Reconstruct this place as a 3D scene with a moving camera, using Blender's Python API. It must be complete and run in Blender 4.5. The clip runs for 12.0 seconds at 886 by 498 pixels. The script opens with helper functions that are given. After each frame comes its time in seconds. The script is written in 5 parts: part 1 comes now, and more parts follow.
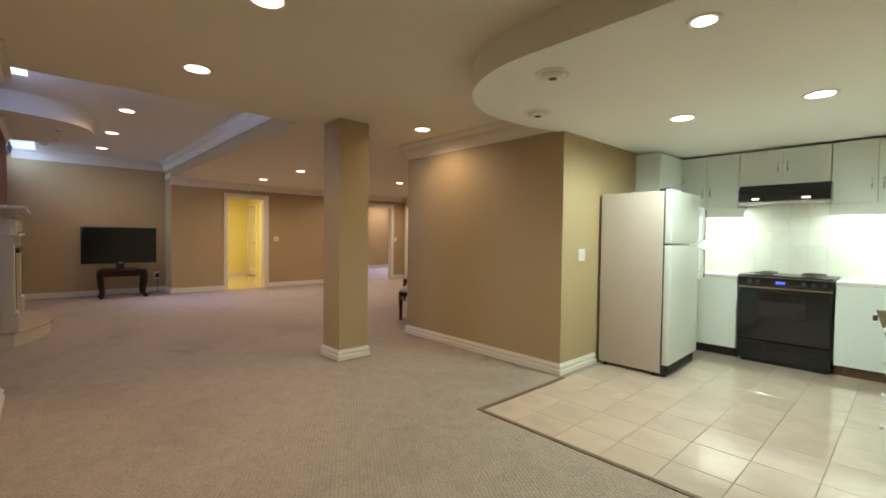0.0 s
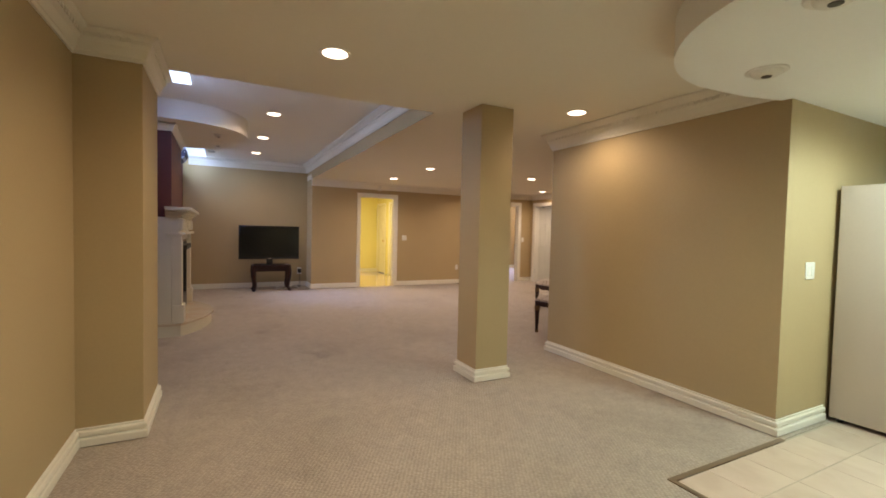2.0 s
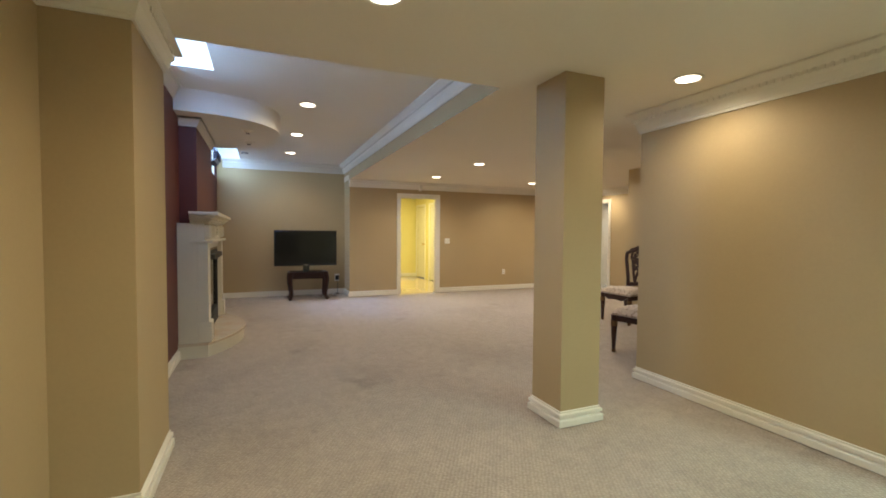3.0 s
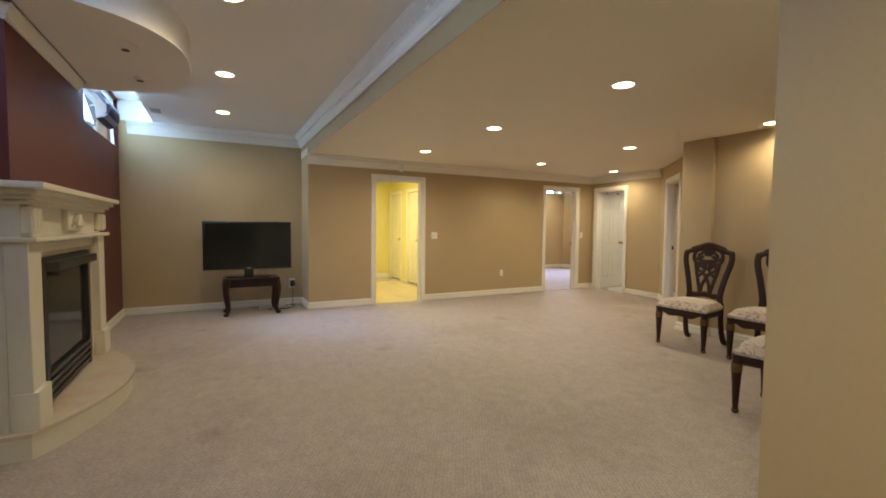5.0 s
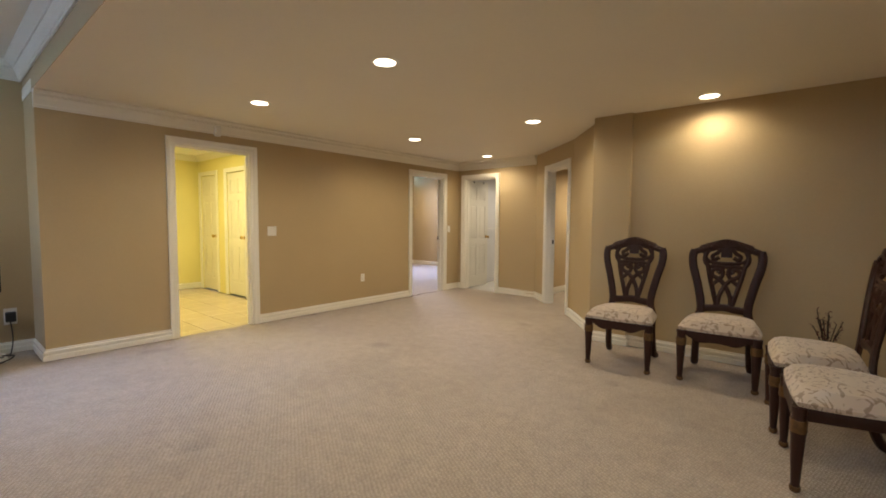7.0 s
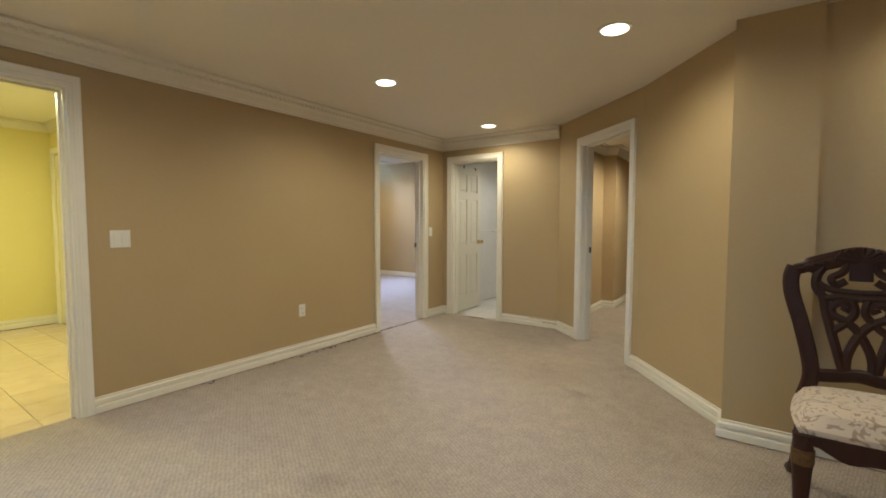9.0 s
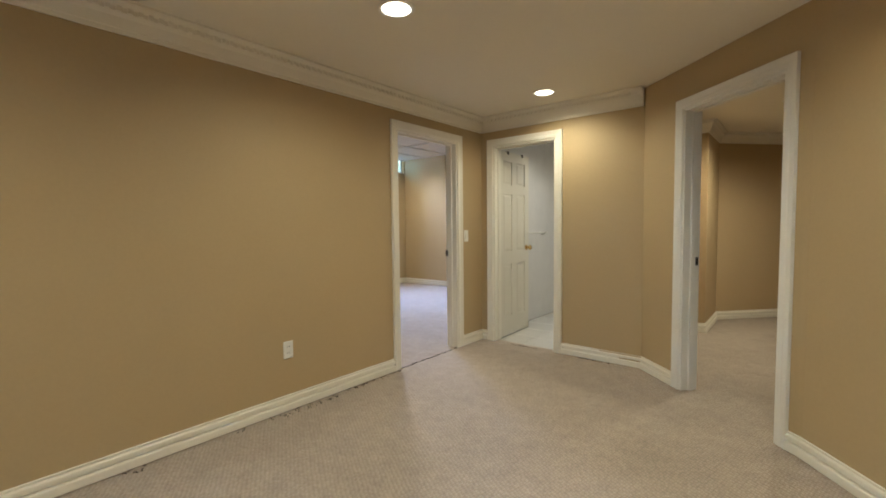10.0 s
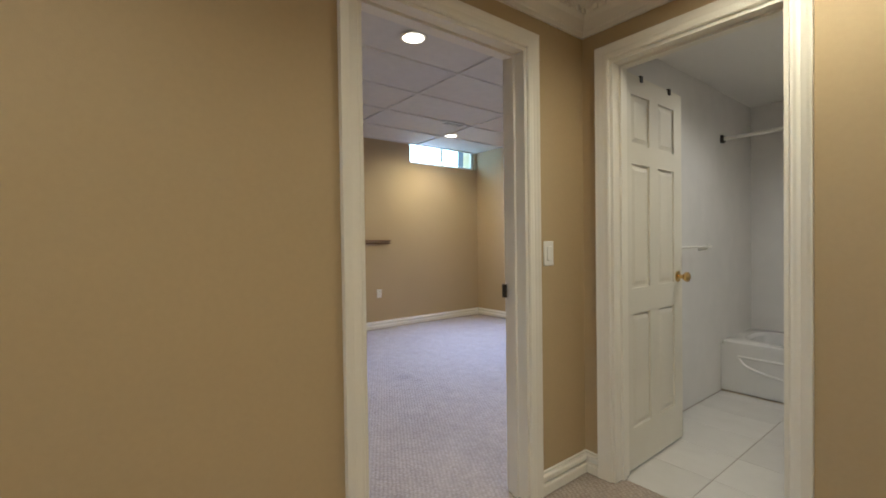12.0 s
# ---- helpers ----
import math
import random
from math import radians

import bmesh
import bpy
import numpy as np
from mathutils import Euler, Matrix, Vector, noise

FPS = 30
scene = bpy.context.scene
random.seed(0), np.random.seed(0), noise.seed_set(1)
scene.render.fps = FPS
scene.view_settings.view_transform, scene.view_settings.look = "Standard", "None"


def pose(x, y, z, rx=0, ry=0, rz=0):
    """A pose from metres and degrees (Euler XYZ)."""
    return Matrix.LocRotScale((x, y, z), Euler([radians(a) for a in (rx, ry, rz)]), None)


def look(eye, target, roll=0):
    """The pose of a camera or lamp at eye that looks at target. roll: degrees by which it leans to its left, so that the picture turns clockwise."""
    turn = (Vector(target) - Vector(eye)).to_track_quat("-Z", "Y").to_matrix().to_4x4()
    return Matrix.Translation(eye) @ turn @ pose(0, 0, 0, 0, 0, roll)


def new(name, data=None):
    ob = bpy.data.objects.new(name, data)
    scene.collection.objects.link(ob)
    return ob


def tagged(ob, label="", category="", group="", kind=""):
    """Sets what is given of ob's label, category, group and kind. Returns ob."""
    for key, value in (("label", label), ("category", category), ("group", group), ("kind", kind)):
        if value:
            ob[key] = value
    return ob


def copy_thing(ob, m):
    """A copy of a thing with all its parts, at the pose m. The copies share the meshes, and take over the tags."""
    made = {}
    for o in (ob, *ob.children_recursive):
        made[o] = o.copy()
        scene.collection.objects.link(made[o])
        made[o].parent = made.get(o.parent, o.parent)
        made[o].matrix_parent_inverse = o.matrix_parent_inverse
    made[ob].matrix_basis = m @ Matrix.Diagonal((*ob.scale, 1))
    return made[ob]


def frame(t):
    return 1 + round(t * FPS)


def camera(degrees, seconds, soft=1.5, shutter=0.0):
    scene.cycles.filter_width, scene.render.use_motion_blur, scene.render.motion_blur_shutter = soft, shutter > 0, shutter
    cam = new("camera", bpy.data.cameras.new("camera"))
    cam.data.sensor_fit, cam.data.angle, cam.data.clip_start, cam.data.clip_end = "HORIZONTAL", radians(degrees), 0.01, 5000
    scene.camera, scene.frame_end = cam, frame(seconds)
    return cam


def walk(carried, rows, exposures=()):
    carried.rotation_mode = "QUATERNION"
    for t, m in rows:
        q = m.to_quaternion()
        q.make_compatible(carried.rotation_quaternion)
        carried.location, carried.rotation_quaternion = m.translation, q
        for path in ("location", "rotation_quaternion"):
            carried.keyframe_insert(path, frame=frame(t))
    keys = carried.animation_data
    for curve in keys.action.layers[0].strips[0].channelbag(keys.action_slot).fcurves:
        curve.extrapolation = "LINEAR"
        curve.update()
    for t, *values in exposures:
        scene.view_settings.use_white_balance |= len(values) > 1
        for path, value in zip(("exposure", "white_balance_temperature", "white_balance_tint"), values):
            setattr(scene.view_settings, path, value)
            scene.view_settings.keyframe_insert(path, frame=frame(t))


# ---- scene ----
cam = camera(91.1, 12.0, 1.8)
PATH = [
    (0, (0.638, 1.251, 1.214), (-0.835, 2.602, 1.158), 0.7),
    (0.5, (0.566, 1.252, 1.222), (-0.994, 2.503, 1.156), 1.2),
    (1, (0.456, 1.295, 1.235), (-1.189, 2.429, 1.153), 1.4),
    (1.5, (0.282, 1.368, 1.247), (-1.443, 2.377, 1.162), 1.3),
    (2, (0.004, 1.411, 1.259), (-1.775, 2.322, 1.184), 1.3),
    (2.5, (-0.36, 1.47, 1.272), (-2.185, 2.284, 1.207), 0.9),
    (3, (-0.782, 1.519, 1.281), (-2.627, 2.288, 1.209), 0.4),
    (5, (-2.733, 1.895, 1.265), (-4.504, 2.819, 1.164), 0.5),
    (5.5, (-3.143, 1.971, 1.245), (-4.814, 3.065, 1.141), 0.4),
    (6, (-3.561, 2.054, 1.241), (-5.086, 3.343, 1.13), 0.2),
    (6.5, (-3.991, 2.233, 1.253), (-5.386, 3.662, 1.131), 0.3),
    (8.5, (-5.671, 3.629, 1.218), (-6.788, 5.285, 1.103), 0.5),
    (9, (-6.085, 4.1, 1.219), (-7.226, 5.739, 1.104), 0.1),
    (9.5, (-6.465, 4.599, 1.224), (-7.669, 6.192, 1.111), -0.4),
    (10, (-6.839, 5.096, 1.231), (-8.106, 6.64, 1.121), -0.6),
    (10.5, (-7.153, 5.637, 1.234), (-8.529, 7.085, 1.149), -0.8),
    (11, (-7.493, 6.133, 1.211), (-8.957, 7.494, 1.149), -1.1),
    (11.5, (-7.825, 6.603, 1.191), (-9.349, 7.897, 1.145), -1.0),
    (12, (-8.161, 7.021, 1.177), (-9.737, 8.252, 1.146), -0.8),
]
walk(cam, [(t, look(eye, target, roll)) for t, eye, target, roll in PATH], [(0.0, -0.44, 7200, 28), (1.5, -0.26, 7200, 26), (2.5, -0.02, 6800, 18), (3.0, 0.06, 6450, 11), (5.5, -0.03, 6800, 10), (6.5, -0.06, 6800, 12), (8.5, -0.22, 6200, 4), (10.5, -0.2, 5950, 3), (11.5, -0.34, 5750, 5), (12.0, -0.42, 5800, 6)])

# ---- light ----
WARM = (1.0, 0.865, 0.62)
NEUTRAL = (0.68, 1.0, 0.92)
CAN_WATTS = 51.0
world = bpy.data.worlds.new("world")
scene.world = world
world.use_nodes = True
wn = world.node_tree
sky = wn.nodes.new("ShaderNodeTexSky")
sky.sky_type, sky.sun_disc = "NISHITA", False
sky.sun_elevation, sky.sun_rotation = radians(35), radians(200)
wn.nodes["Background"].inputs[1].default_value = 0.12
wn.links.new(sky.outputs[0], wn.nodes["Background"].inputs[0])
sun = new("sun", bpy.data.lights.new("sun", "SUN"))
sun.data.energy, sun.data.angle, sun.data.color = 0.8, radians(12), (1.0, 0.95, 0.88)
sun.matrix_world = look((0, 0, 20), (-3, 8, 0))


def spot(x, y, z, watts, colour=WARM, cone=128, blend=0.9, size=0.05):
    lamp = new("spot_beam", bpy.data.lights.new("spot_beam", "SPOT"))
    lamp.data.energy, lamp.data.color, lamp.data.spot_size, lamp.data.spot_blend = watts, colour, radians(cone), blend
    lamp.data.shadow_soft_size = size
    lamp.matrix_world = pose(x, y, z)


def area(x, y, z, target, sx, sy, watts, colour, spread=180):
    lamp = new("area_light", bpy.data.lights.new("area_light", "AREA"))
    lamp.data.shape, lamp.data.size, lamp.data.size_y = "RECTANGLE", sx, sy
    lamp.data.energy, lamp.data.color, lamp.data.spread = watts, colour, radians(spread)
    lamp.matrix_world = look((x, y, z), target)


# ---- materials ----
def material(name, base, rough=0.6, vary=0.08, scale=6.0, fine=90.0, bump=0.0, bump_scale=200.0, metal=0.0, spec=0.5, second=None, second_amount=0.0, coat=0.0):
    """A painted or plain surface: two scales of tone, and a fine relief."""
    m = bpy.data.materials.new(name)
    m.use_nodes = True
    n, l = m.node_tree.nodes, m.node_tree.links
    p = n["Principled BSDF"]
    p.inputs["Roughness"].default_value, p.inputs["Metallic"].default_value = rough, metal
    p.inputs["Specular IOR Level"].default_value = spec
    p.inputs["Coat Weight"].default_value = coat
    tc = n.new("ShaderNodeTexCoord")
    a, b = n.new("ShaderNodeTexNoise"), n.new("ShaderNodeTexNoise")
    a.inputs["Scale"].default_value, b.inputs["Scale"].default_value = scale, fine
    a.inputs["Detail"].default_value = 4
    for q in (a, b):
        l.new(tc.outputs["Object"], q.inputs["Vector"])
    mix = n.new("ShaderNodeMix")
    mix.data_type = "FLOAT"
    mix.inputs[0].default_value = 0.35
    l.new(a.outputs["Fac"], mix.inputs[2])
    l.new(b.outputs["Fac"], mix.inputs[3])
    ramp = n.new("ShaderNodeMapRange")
    ramp.inputs[1].default_value, ramp.inputs[2].default_value = 0.3, 0.7
    ramp.inputs[3].default_value, ramp.inputs[4].default_value = 1 - vary, 1 + vary
    l.new(mix.outputs[0], ramp.inputs[0])
    mul = n.new("ShaderNodeVectorMath")
    mul.operation = "SCALE"
    if second:
        rgb = n.new("ShaderNodeMix")
        rgb.data_type = "RGBA"
        rgb.inputs[6].default_value, rgb.inputs[7].default_value = (*base, 1), (*second, 1)
        st = n.new("ShaderNodeMapRange")
        st.inputs[1].default_value, st.inputs[2].default_value = 0.45, 0.75
        st.inputs[4].default_value = second_amount
        l.new(a.outputs["Fac"], st.inputs[0])
        l.new(st.outputs[0], rgb.inputs[0])
        l.new(rgb.outputs[2], mul.inputs[0])
    else:
        mul.inputs[0].default_value = base
    l.new(ramp.outputs[0], mul.inputs["Scale"])
    l.new(mul.outputs[0], p.inputs["Base Color"])
    if bump:
        c = n.new("ShaderNodeTexNoise")
        c.inputs["Scale"].default_value = bump_scale
        l.new(tc.outputs["Object"], c.inputs["Vector"])
        bp = n.new("ShaderNodeBump")
        bp.inputs["Strength"].default_value, bp.inputs["Distance"].default_value = bump, 0.002
        l.new(c.outputs["Fac"], bp.inputs["Height"])
        l.new(bp.outputs[0], p.inputs["Normal"])
    return m


def glow(name, colour, strength):
    m = bpy.data.materials.new(name)
    m.use_nodes = True
    p = m.node_tree.nodes["Principled BSDF"]
    p.inputs["Base Color"].default_value = (*colour, 1)
    p.inputs["Emission Color"].default_value = (*colour, 1)
    p.inputs["Emission Strength"].default_value = strength
    return m


def carpet_material(name, base, dirt):
    """Looped berber pile in slanting rows, with worn and soiled areas."""
    m = bpy.data.materials.new(name)
    m.use_nodes = True
    n, l = m.node_tree.nodes, m.node_tree.links
    p = n["Principled BSDF"]
    p.inputs["Roughness"].default_value = 0.95
    p.inputs["Specular IOR Level"].default_value = 0.1
    p.inputs["Sheen Weight"].default_value = 0.15
    tc = n.new("ShaderNodeTexCoord")
    mp = n.new("ShaderNodeMapping")
    mp.inputs["Rotation"].default_value = (0, 0, radians(20))
    mp.inputs["Scale"].default_value = (1.0, 0.62, 1.0)
    l.new(tc.outputs["Object"], mp.inputs[0])
    v = n.new("ShaderNodeTexVoronoi")
    v.inputs["Scale"].default_value, v.inputs["Randomness"].default_value = 74, 0.4
    l.new(mp.outputs[0], v.inputs["Vector"])
    big, mid = n.new("ShaderNodeTexNoise"), n.new("ShaderNodeTexNoise")
    big.inputs["Scale"].default_value, big.inputs["Detail"].default_value = 0.9, 6
    mid.inputs["Scale"].default_value, mid.inputs["Detail"].default_value = 9, 3
    for q in (big, mid):
        l.new(tc.outputs["Object"], q.inputs["Vector"])
    soil = n.new("ShaderNodeMapRange")
    soil.inputs[1].default_value, soil.inputs[2].default_value, soil.inputs[4].default_value = 0.50, 0.74, 0.6
    l.new(big.outputs["Fac"], soil.inputs[0])
    rgb = n.new("ShaderNodeMix")
    rgb.data_type = "RGBA"
    rgb.inputs[6].default_value, rgb.inputs[7].default_value = (*base, 1), (*dirt, 1)
    l.new(soil.outputs[0], rgb.inputs[0])
    tone = n.new("ShaderNodeMapRange")
    tone.inputs[1].default_value, tone.inputs[2].default_value = 0.0, 0.75
    tone.inputs[3].default_value, tone.inputs[4].default_value = 1.11, 0.72
    l.new(v.outputs["Distance"], tone.inputs[0])
    spots, sp = n.new("ShaderNodeTexNoise"), n.new("ShaderNodeMapRange")
    spots.inputs["Scale"].default_value, spots.inputs["Detail"].default_value = 1.9, 3
    l.new(tc.outputs["Object"], spots.inputs["Vector"])
    sp.inputs[1].default_value, sp.inputs[2].default_value = 0.66, 0.74
    sp.inputs[3].default_value, sp.inputs[4].default_value = 1.0, 0.8
    l.new(spots.outputs["Fac"], sp.inputs[0])
    tone2 = n.new("ShaderNodeMapRange")
    tone2.inputs[1].default_value, tone2.inputs[2].default_value = 0.3, 0.7
    tone2.inputs[3].default_value, tone2.inputs[4].default_value = 0.93, 1.07
    l.new(mid.outputs["Fac"], tone2.inputs[0])
    mm = n.new("ShaderNodeMath")
    mm.operation = "MULTIPLY"
    l.new(tone.outputs[0], mm.inputs[0])
    l.new(tone2.outputs[0], mm.inputs[1])
    m3 = n.new("ShaderNodeMath")
    m3.operation = "MULTIPLY"
    l.new(mm.outputs[0], m3.inputs[0])
    l.new(sp.outputs[0], m3.inputs[1])
    mul = n.new("ShaderNodeVectorMath")
    mul.operation = "SCALE"
    l.new(rgb.outputs[2], mul.inputs[0])
    l.new(m3.outputs[0], mul.inputs["Scale"])
    l.new(mul.outputs[0], p.inputs["Base Color"])
    inv = n.new("ShaderNodeMath")
    inv.operation = "MULTIPLY"
    inv.inputs[1].default_value = -1
    l.new(v.outputs["Distance"], inv.inputs[0])
    bp = n.new("ShaderNodeBump")
    bp.inputs["Strength"].default_value, bp.inputs["Distance"].default_value = 0.9, 0.008
    l.new(inv.outputs[0], bp.inputs["Height"])
    l.new(bp.outputs[0], p.inputs["Normal"])
    return m


def marble_material(name, base, vein, rough):
    """Glazed tile with faint slanting veins, each piece a little different."""
    m = bpy.data.materials.new(name)
    m.use_nodes = True
    n, l = m.node_tree.nodes, m.node_tree.links
    p = n["Principled BSDF"]
    tc, oi = n.new("ShaderNodeTexCoord"), n.new("ShaderNodeObjectInfo")
    add = n.new("ShaderNodeVectorMath")
    sc = n.new("ShaderNodeVectorMath")
    sc.operation = "SCALE"
    sc.inputs[0].default_value = (37, 11, 5)
    l.new(oi.outputs["Random"], sc.inputs["Scale"])
    l.new(tc.outputs["Object"], add.inputs[0])
    l.new(sc.outputs[0], add.inputs[1])
    w = n.new("ShaderNodeTexNoise")
    w.inputs["Scale"].default_value, w.inputs["Detail"].default_value, w.inputs["Distortion"].default_value = 5.0, 7, 0.5
    mp = n.new("ShaderNodeMapping")
    mp.inputs["Rotation"].default_value, mp.inputs["Scale"].default_value = (0, 0, 0.7), (0.95, 1.2, 1)
    l.new(add.outputs[0], mp.inputs[0])
    l.new(mp.outputs[0], w.inputs["Vector"])
    st = n.new("ShaderNodeMapRange")
    st.inputs[1].default_value, st.inputs[2].default_value = 0.36, 0.80
    l.new(w.outputs["Fac"], st.inputs[0])
    rgb = n.new("ShaderNodeMix")
    rgb.data_type = "RGBA"
    rgb.inputs[6].default_value, rgb.inputs[7].default_value = (*base, 1), (*vein, 1)
    l.new(st.outputs[0], rgb.inputs[0])
    tone = n.new("ShaderNodeMapRange")
    tone.inputs[3].default_value, tone.inputs[4].default_value = 0.94, 1.04
    l.new(oi.outputs["Random"], tone.inputs[0])
    mul = n.new("ShaderNodeVectorMath")
    mul.operation = "SCALE"
    l.new(rgb.outputs[2], mul.inputs[0])
    l.new(tone.outputs[0], mul.inputs["Scale"])
    l.new(mul.outputs[0], p.inputs["Base Color"])
    rr = n.new("ShaderNodeMapRange")
    rr.inputs[3].default_value, rr.inputs[4].default_value = rough * 0.8, rough * 1.4
    l.new(w.outputs["Fac"], rr.inputs[0])
    l.new(rr.outputs[0], p.inputs["Roughness"])
    p.inputs["Coat Weight"].default_value, p.inputs["Coat Roughness"].default_value = 0.5, 0.05
    return m


def wood_material(name, dark, light, rough=0.42, stretch=(2, 2, 14)):
    m = bpy.data.materials.new(name)
    m.use_nodes = True
    n, l = m.node_tree.nodes, m.node_tree.links
    p = n["Principled BSDF"]
    p.inputs["Roughness"].default_value = rough
    p.inputs["Specular IOR Level"].default_value = 0.3
    tc, mp, w = n.new("ShaderNodeTexCoord"), n.new("ShaderNodeMapping"), n.new("ShaderNodeTexNoise")
    mp.inputs["Scale"].default_value = (stretch[2], stretch[2], stretch[0])
    w.inputs["Scale"].default_value, w.inputs["Detail"].default_value = 3, 6
    l.new(tc.outputs["Object"], mp.inputs[0])
    l.new(mp.outputs[0], w.inputs["Vector"])
    rgb = n.new("ShaderNodeMix")
    rgb.data_type = "RGBA"
    rgb.inputs[6].default_value, rgb.inputs[7].default_value = (*dark, 1), (*light, 1)
    l.new(w.outputs["Fac"], rgb.inputs[0])
    l.new(rgb.outputs[2], p.inputs["Base Color"])
    bp = n.new("ShaderNodeBump")
    bp.inputs["Strength"].default_value, bp.inputs["Distance"].default_value = 0.15, 0.002
    l.new(w.outputs["Fac"], bp.inputs["Height"])
    l.new(bp.outputs[0], p.inputs["Normal"])
    return m


def damask_material(name):
    """Cream seat cloth with a woven leaf scroll in brown."""
    m = bpy.data.materials.new(name)
    m.use_nodes = True
    n, l = m.node_tree.nodes, m.node_tree.links
    p = n["Principled BSDF"]
    p.inputs["Roughness"].default_value, p.inputs["Sheen Weight"].default_value = 0.7, 0.3
    tc, w, v = n.new("ShaderNodeTexCoord"), n.new("ShaderNodeTexNoise"), n.new("ShaderNodeTexVoronoi")
    w.inputs["Scale"].default_value, w.inputs["Detail"].default_value = 7, 1
    v.inputs["Scale"].default_value = 62
    v.feature = "SMOOTH_F1"
    l.new(tc.outputs["Object"], w.inputs["Vector"])
    mixv = n.new("ShaderNodeMix")
    mixv.data_type = "VECTOR"
    mixv.inputs[0].default_value = 0.25
    l.new(tc.outputs["Object"], mixv.inputs[4])
    l.new(w.outputs["Color"], mixv.inputs[5])
    l.new(mixv.outputs[1], v.inputs["Vector"])
    st = n.new("ShaderNodeMapRange")
    st.inputs[1].default_value, st.inputs[2].default_value = 0.50, 0.57
    st.inputs[3].default_value, st.inputs[4].default_value = 0.0, 0.75
    l.new(v.outputs["Distance"], st.inputs[0])
    rgb = n.new("ShaderNodeMix")
    rgb.data_type = "RGBA"
    rgb.inputs[6].default_value, rgb.inputs[7].default_value = (0.58, 0.475, 0.375, 1), (0.24, 0.16, 0.105, 1)
    l.new(st.outputs[0], rgb.inputs[0])
    l.new(rgb.outputs[2], p.inputs["Base Color"])
    bp = n.new("ShaderNodeBump")
    bp.inputs["Strength"].default_value, bp.inputs["Distance"].default_value = 0.3, 0.002
    l.new(st.outputs[0], bp.inputs["Height"])
    l.new(bp.outputs[0], p.inputs["Normal"])
    return m


def glass_material(name, tint=(1, 1, 1), rough=0.02):
    m = bpy.data.materials.new(name)
    m.use_nodes = True
    p = m.node_tree.nodes["Principled BSDF"]
    p.inputs["Base Color"].default_value = (*tint, 1)
    p.inputs["Roughness"].default_value, p.inputs["Transmission Weight"].default_value = rough, 1.0
    return m


TAN = material("tan_wall_paint", (0.456, 0.342, 0.188), 0.62, 0.04, 1.2, 60, 0.12, 260)
RED = material("burgundy_wall_paint", (0.11, 0.022, 0.018), 0.55, 0.08, 1.5, 60, 0.12, 260)
YELLOW = material("pale_yellow_wall_paint", (0.72, 0.65, 0.30), 0.6, 0.03, 1.5, 60, 0.1, 260)
CEIL = material("ceiling_paint", (0.80, 0.745, 0.64), 0.85, 0.025, 0.8, 40, 0.1, 200)
TRAYCEIL = material("white_ceiling_paint", (0.80, 0.78, 0.74), 0.85, 0.025, 0.8, 40, 0.1, 200)
TRIM = material("cream_trim_paint", (0.80, 0.755, 0.655), 0.38, 0.025, 3, 70, 0.02, 150)
WHITE = material("white_trim_paint", (0.78, 0.755, 0.70), 0.38, 0.04, 3, 70, 0.05, 150)
DOORW = material("cream_door_paint", (0.70, 0.66, 0.56), 0.42, 0.04, 3, 70, 0.05, 150)
PLASTIC = material("white_plastic", (0.78, 0.76, 0.70), 0.35, 0.02)
CARPET = carpet_material("berber_carpet", (0.475, 0.396, 0.325), (0.345, 0.278, 0.218))
TILE = marble_material("beige_marble_tile", (0.66, 0.53, 0.43), (0.575, 0.45, 0.355), 0.10)
BATHTILE = marble_material("white_marble_tile", (0.72, 0.70, 0.67), (0.66, 0.64, 0.61), 0.2)
GROUT = material("grey_grout", (0.36, 0.31, 0.24), 0.9, 0.1, 8, 120)
PALEGROUT = material("pale_grout", (0.60, 0.60, 0.54), 0.85, 0.06, 8, 120)
SPLASH = marble_material("pale_wall_tile", (0.72, 0.74, 0.66), (0.66, 0.68, 0.6), 0.2)
WALLTILE = marble_material("white_bath_wall_tile", (0.82, 0.80, 0.77), (0.76, 0.745, 0.72), 0.18)
SUBFLOOR = material("concrete_slab", (0.3, 0.29, 0.27), 0.9, 0.15, 4, 60)
CABINET = material("white_cabinet_laminate", (0.73, 0.79, 0.745), 0.33, 0.02, 2, 50)
COUNTER = material("white_countertop_laminate", (0.78, 0.78, 0.74), 0.25, 0.03, 5, 140)
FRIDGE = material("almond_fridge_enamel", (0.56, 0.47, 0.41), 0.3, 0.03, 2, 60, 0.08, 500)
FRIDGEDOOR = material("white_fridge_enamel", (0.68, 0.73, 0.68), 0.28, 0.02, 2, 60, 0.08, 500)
BLACK = material("black_enamel", (0.012, 0.012, 0.013), 0.22, 0.2)
BLACKMATTE = material("black_plastic", (0.02, 0.02, 0.02), 0.5, 0.2)
BLACKGLASS = material("black_glass", (0.028, 0.026, 0.025), 0.08, 0.1)
SCREEN = material("dark_screen", (0.006, 0.0065, 0.008), 0.16, 0.1)
CHROME = material("chrome", (0.75, 0.75, 0.75), 0.2, 0.04, metal=1.0)
BRASS = material("brass", (0.72, 0.5, 0.2), 0.25, 0.06, metal=1.0)
IRON = material("dark_metal", (0.05, 0.045, 0.04), 0.4, 0.2, metal=0.6)
WALNUT = wood_material("dark_carved_wood", (0.018, 0.0055, 0.0035), (0.046, 0.015, 0.009), 0.42)
CHERRY = wood_material("cherry_wood", (0.015, 0.005, 0.004), (0.038, 0.012, 0.008))
GILT = material("worn_gilding", (0.14, 0.075, 0.03), 0.45, 0.4, 40, 200, metal=0.5)
